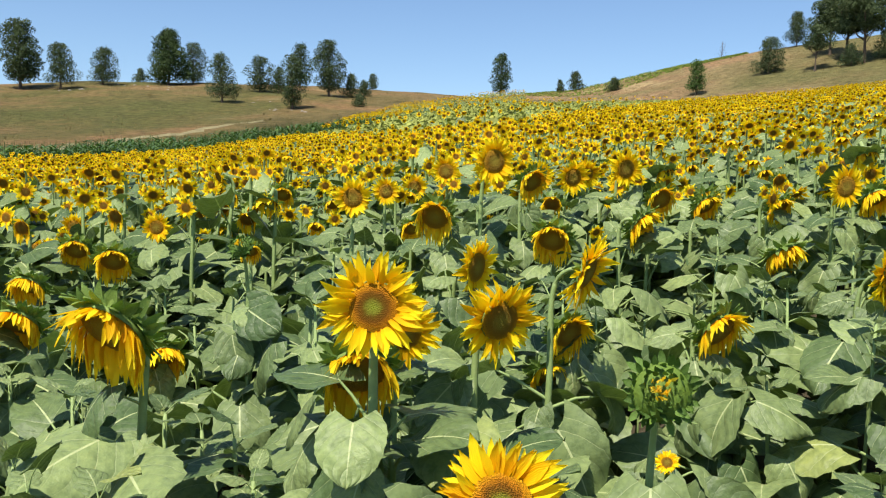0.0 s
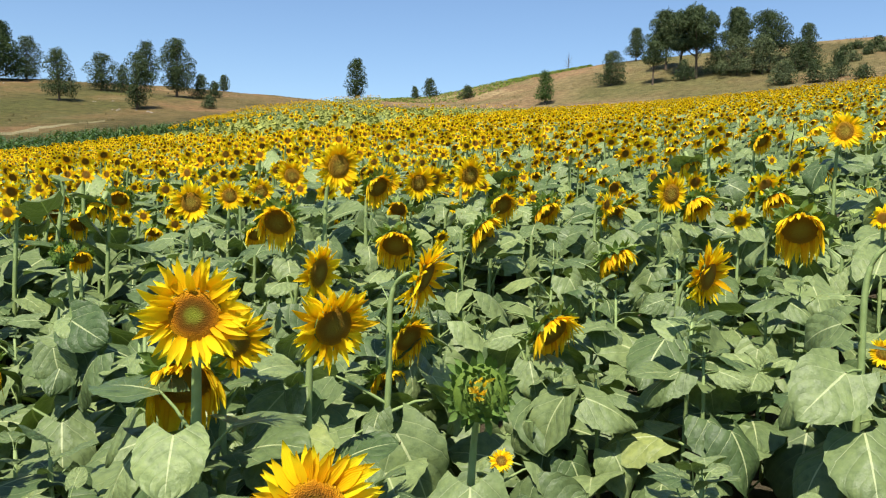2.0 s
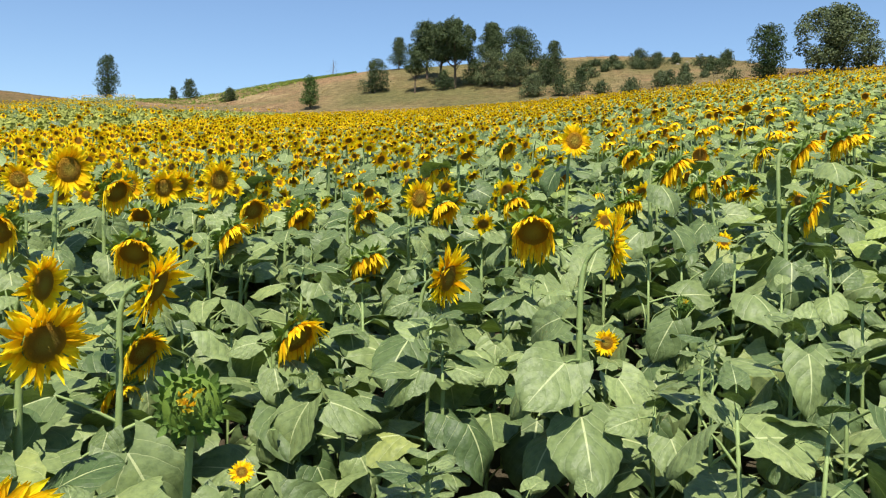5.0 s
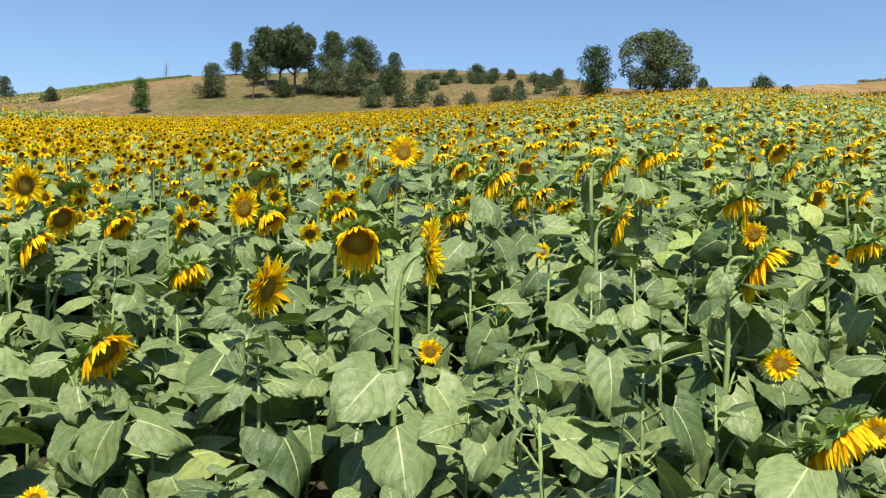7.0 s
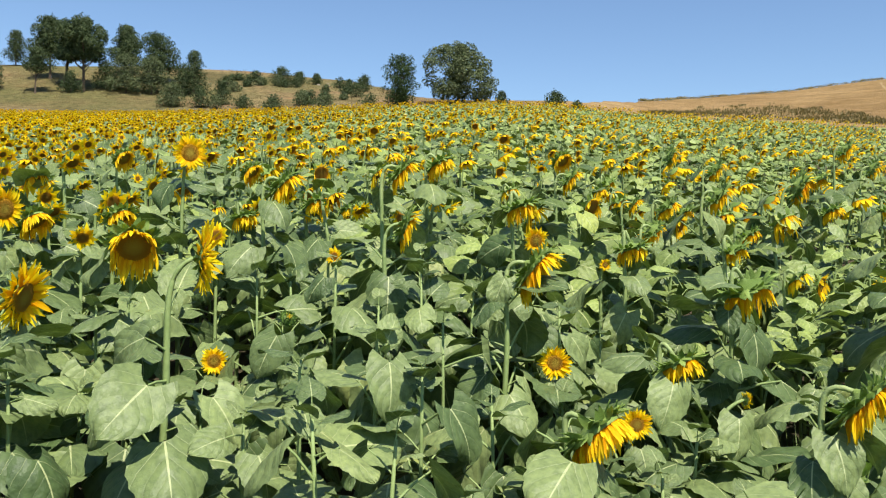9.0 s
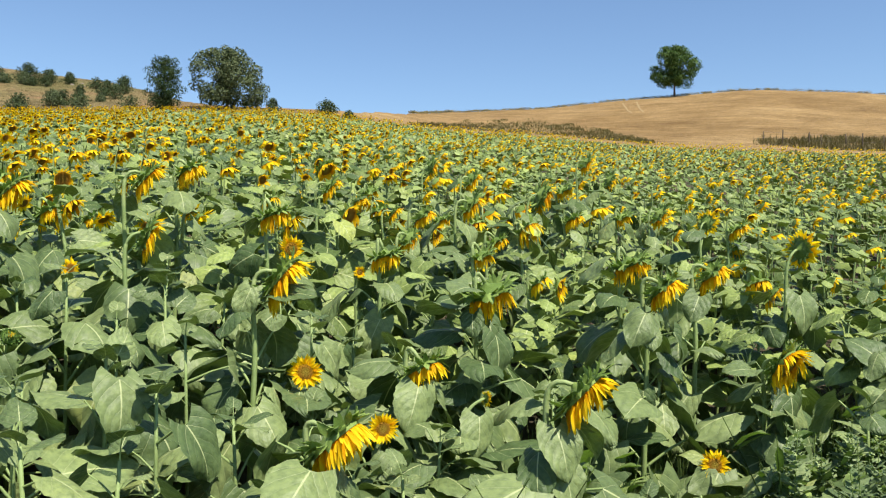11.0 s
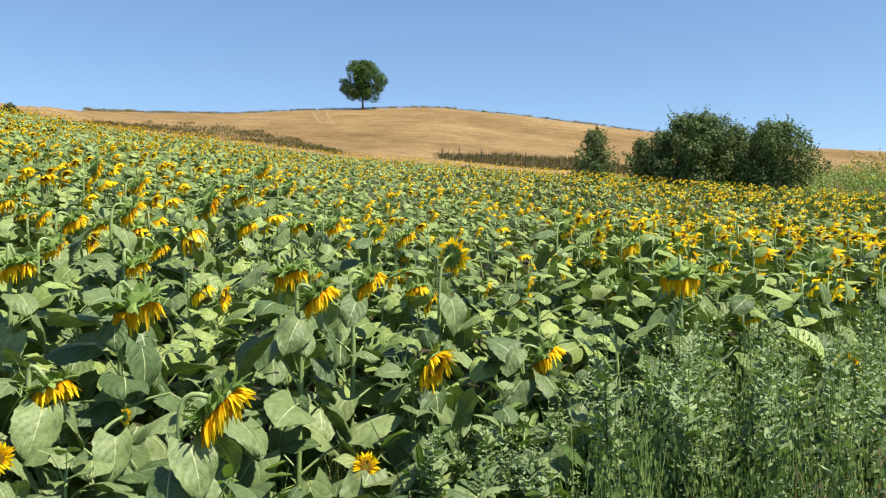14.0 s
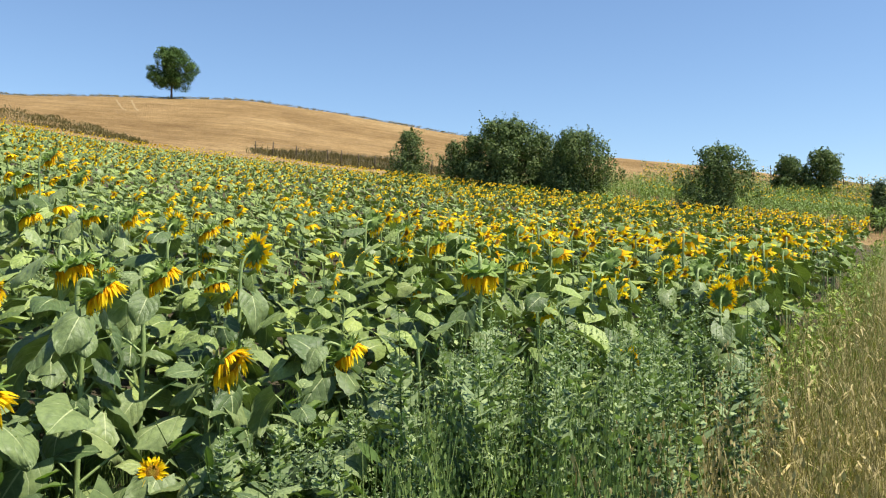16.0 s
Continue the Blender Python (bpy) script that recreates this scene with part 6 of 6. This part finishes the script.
rng = np.random.default_rng(21)
sown("goosefoot_weeds", rng, strewn(rng, 165, 98, 117.5, 3.6, 7.6, -0.10, 1.7), [goosefoot_geo(900 + i, 1.12) for i in range(5)], 0.75, 1.2, [M_WEED_PALE, M_WEED], "tall grey-green goosefoot weeds along the field edge", "weeds")
sown("goosefoot_weeds", rng, strewn(rng, 110, 74, 101, 3.4, 7.5, -0.4, 2.2), [goosefoot_geo(905 + i, 0.70) for i in range(4)], 0.6, 1.2, [M_WEED_PALE, M_WEED], "young goosefoot weeds between the outer sunflowers", "weeds")
sown("broadleaf_weeds", rng, strewn(rng, 620, 66, 114, 3.0, 8.5, -0.4, 2.4), [herb_geo(910 + i) for i in range(6)], 0.8, 1.7, [M_WEED], "leafy green weeds between the sunflowers and the track", "weeds")
sown("wild_oats", rng, strewn(rng, 520, 97, 113, 3.0, 8.0, -0.4, 1.2), [oat_geo(970 + i, 0.95) for i in range(6)], 0.6, 1.2, [M_OAT], "thin stalks of wild oats with nodding ears at the field edge", "grass")
sown("green_grass", rng, strewn(rng, 1500, 60, 111, 3.0, 9.5, -0.6, 3.6), [tuft_geo(920 + i, 9, 0.42, 0.07, 0.8, 0.004) for i in range(4)], 0.6, 1.25, [M_OAT], "tufts of green grass at the foot of the sunflowers", "grass")
sown("green_grass", rng, strewn(rng, 620, 110, 123, 5.0, 36.0, -0.4, 0.6), [tuft_geo(925 + i, 10, 0.42, 0.10, 0.5, 0.005) for i in range(4)], 0.7, 1.2, [M_GREEN_GRASS], "green grass mixed into the dry verge", "grass")
sown("dry_grass", rng, strewn(rng, 3000, 109, 138, 2.8, 36.0, -2.9, 0.30), [tuft_geo(930 + i, 13, 0.60, 0.14, 0.55, 0.0022, ears=True) for i in range(5)], 0.6, 1.2, [M_DRY], "tall dry straw-coloured grass on the verge of the track", "grass")
sown("ripe_oats", rng, strewn(rng, 700, 110, 132, 3.2, 17.0, -2.0, 0.25), [oat_geo(980 + i, 0.82) for i in range(5)], 0.6, 1.25, [M_STRAW_STALK], "ripe straw-pale oat stalks standing in the dry verge", "grass")
a = rng.uniform(60.0, 76, 1100)
r = behind_crop(a, -0.45 + rng.random(1100) * (0.5 + 0.28 * (1 + np.sin(a * 5.1) * np.cos(a * 2.3 + 1))) * np.interp(a, [60, 63, 69, 73, 76], [0.1, 0.55, 1, 0.7, 0.05]))
x, y = EYE_X + r * np.sin(np.radians(a)), EYE_Y + r * np.cos(np.radians(a))
sown("brown_scrub", rng, np.stack([x, y, ground_z(x, y)], -1), [tuft_geo(940 + i, 16, 0.24, 0.7, 1.3, 0.028) for i in range(4)], 0.6, 1.3, [M_BANK], "dark brown scrub on the bank above the crop", "scrub")
a = 82.5 + 12.5 * rng.random(900) ** 0.8
r = behind_crop(a, -0.40 + rng.random(900) * (0.33 + 0.2 * (1 + np.sin(a * 4.3) * np.cos(a * 2.9 + 1))))
x, y = EYE_X + r * np.sin(np.radians(a)), EYE_Y + r * np.cos(np.radians(a))
sown("brown_scrub", rng, np.stack([x, y, ground_z(x, y)], -1), [tuft_geo(945 + i, 16, 0.48, 0.6, 0.9, 0.026) for i in range(4)], 0.4, 1.3, [M_BANK_PALE], "tall brown grass and scrub along the fence", "scrub")
a = 60 + 40 * rng.random(700) ** 1.5
r = np.interp(a, _fine, T_RT) - rng.uniform(0, 1.2, 700)
x, y = EYE_X + r * np.sin(np.radians(a)), EYE_Y + r * np.cos(np.radians(a))
sown("crest_scrub", rng, np.stack([x, y, ground_z(x, y)], -1), [clump_geo(950 + i, 1.2, 0.45, 26, 0.10) for i in range(3)], 0.3, 1.0, [M_BANK], "low dark scrub along the stubble hilltop", "scrub")
a = rng.uniform(92, 113, 300)
r = edge_r(a) + rng.uniform(1.5, 5, 300)
x, y = EYE_X + r * np.sin(np.radians(a)), EYE_Y + r * np.cos(np.radians(a))
sown("boundary_weeds", rng, np.stack([x, y, ground_z(x, y)], -1), [clump_geo(955 + i, 0.9, 1.0, 46, 0.09) for i in range(3)], 0.6, 1.3, [M_WEED], "rank green weeds under the boundary bushes", "weeds")
a = rng.uniform(-34, 44, 1500)
r = edge_r(a) + 8 + rng.random(1500) * (np.interp(a, _fine, T_RT) - edge_r(a) - 8)
x, y = EYE_X + r * np.sin(np.radians(a)), EYE_Y + r * np.cos(np.radians(a))
sown("hill_grass", rng, np.stack([x, y, ground_z(x, y)], -1), [tuft_geo(960 + i, 8, 0.20, 0.4, 1.2, 0.02) for i in range(3)], 0.4, 1.2, [M_TUFT], "sparse dry grass tufts on the pasture hill", "grass")


# ---- fence, stones ----
def fence(az0, az1, posts, gap, tall):
    root = new("fence")
    x0, y0 = at(az0, float(behind_crop(az0, gap)))
    x1, y1 = at(az1, float(behind_crop(az1, gap)))
    tagged(root, "old wooden post fence with thin wires at the field's end", "fence")
    rng = np.random.default_rng(int(az0 * 10))
    tops = []
    g = Geo()
    tube(g, [(0, 0, -0.3), (0, 0, tall * 0.5), (0.02, 0, tall)], [0.055, 0.05, 0.045], 7)
    me = g.mesh("post", [M_WOOD])
    for i in range(posts):
        q = (i + rng.uniform(-0.25, 0.25)) / (posts - 1)
        x, y = x0 + (x1 - x0) * q, y0 + (y1 - y0) * q
        z = float(ground_z(x, y))
        s = rng.uniform(0.85, 1.12)
        part("post", me, root, pose(x, y, z, rng.uniform(-4, 4), rng.uniform(-4, 4), 0) @ Matrix.Scale(s, 4))
        tops.append(np.array((x, y, z)))
    for h in (0.45, 0.85):
        g = Geo()
        tube(g, [p + np.array((0, 0, h * tall)) for p in tops], [0.006] * len(tops), 3)
        part("wire", g.mesh("wire", [M_WIRE]), root)


rng = np.random.default_rng(61)
sown("verge_weeds", rng, strewn(rng, 120, 112, 124, 8.0, 40.0, 0.0, 0.7), [herb_geo(975 + i) for i in range(3)], 0.8, 1.6, [M_GREEN_GRASS], "low green weeds where the crop meets the dry verge", "weeds")
fence(83.0, 94.5, 11, -0.3, 1.2)
fence(112.0, 122.0, 8, 0.9, 1.5)

g = bmesh.new()
bmesh.ops.create_icosphere(g, subdivisions=2, radius=0.5)
for vert in g.verts:
    vert.co *= 1 + 0.28 * noise.noise(vert.co * 3.0)
    vert.co.z *= 0.6
stone_me = bpy.data.meshes.new("stone")
g.to_mesh(stone_me)
g.free()
stone_me.materials.append(M_STONE)
rng = np.random.default_rng(33)
for az, r, n_stones in ((-22.0, 109, 6), (-13.5, 84, 6), (-19.5, 104, 4), (-15.0, 92, 4), (-25.0, 104, 4), (39.0, 104, 4)):
    for k in range(n_stones):
        x, y = at(az + rng.normal(0, 0.9), r + rng.normal(0, 1.5))
        s = rng.uniform(0.12, 0.38)
        ob = new("stone", stone_me)
        ob.matrix_basis = pose(x, y, float(ground_z(x, y)) + 0.05 * s, 0, 0, rng.uniform(0, 360)) @ Matrix.Diagonal((s * 1.3, s, s, 1))
        tagged(ob, "pale limestone lying on the dry pasture", "stone", "stones on the hillside")


# ---- wheel tracks in the stubble ----
def wheel_track(az0, r0, az1, r1, bow):
    """A strip of flattened straw along the ground between two places, given by bearing and distance."""
    g = Geo()
    q = np.linspace(0, 1, 22)
    az, r = az0 + (az1 - az0) * q ** 1.6 + bow * np.sin(q * 3.14), r0 + (r1 - r0) * q
    x, y = EYE_X + r * np.sin(np.radians(az)), EYE_Y + r * np.cos(np.radians(az))
    w = 0.13 * (1 + 0.3 * np.sin(q * 17))
    dx, dy = np.gradient(x), np.gradient(y)
    ln = np.hypot(dx, dy)
    lx, ly = x - dy / ln * w, y + dx / ln * w
    rx_, ry_ = x + dy / ln * w, y - dx / ln * w
    v = np.stack([np.stack([lx, ly, ground_z(lx, ly) + 0.05], -1), np.stack([rx_, ry_, ground_z(rx_, ry_) + 0.05], -1)], 1).reshape(-1, 3)
    f = [t for k in range(21) for t in ((2 * k, 2 * k + 1, 2 * k + 3), (2 * k, 2 * k + 3, 2 * k + 2))]
    ob = new("track", g.add(v, f).mesh("track", [M_STRAW]))
    tagged(ob, "pale wheel track of flattened straw on the stubble hill", "wheel track", kind="structure")


wheel_track(74.1, 141, 74.7, 121, 0.0)
wheel_track(75.0, 140, 75.45, 121, 0.0)
wheel_track(76.5, 133.5, 77.7, 132, 0.1)
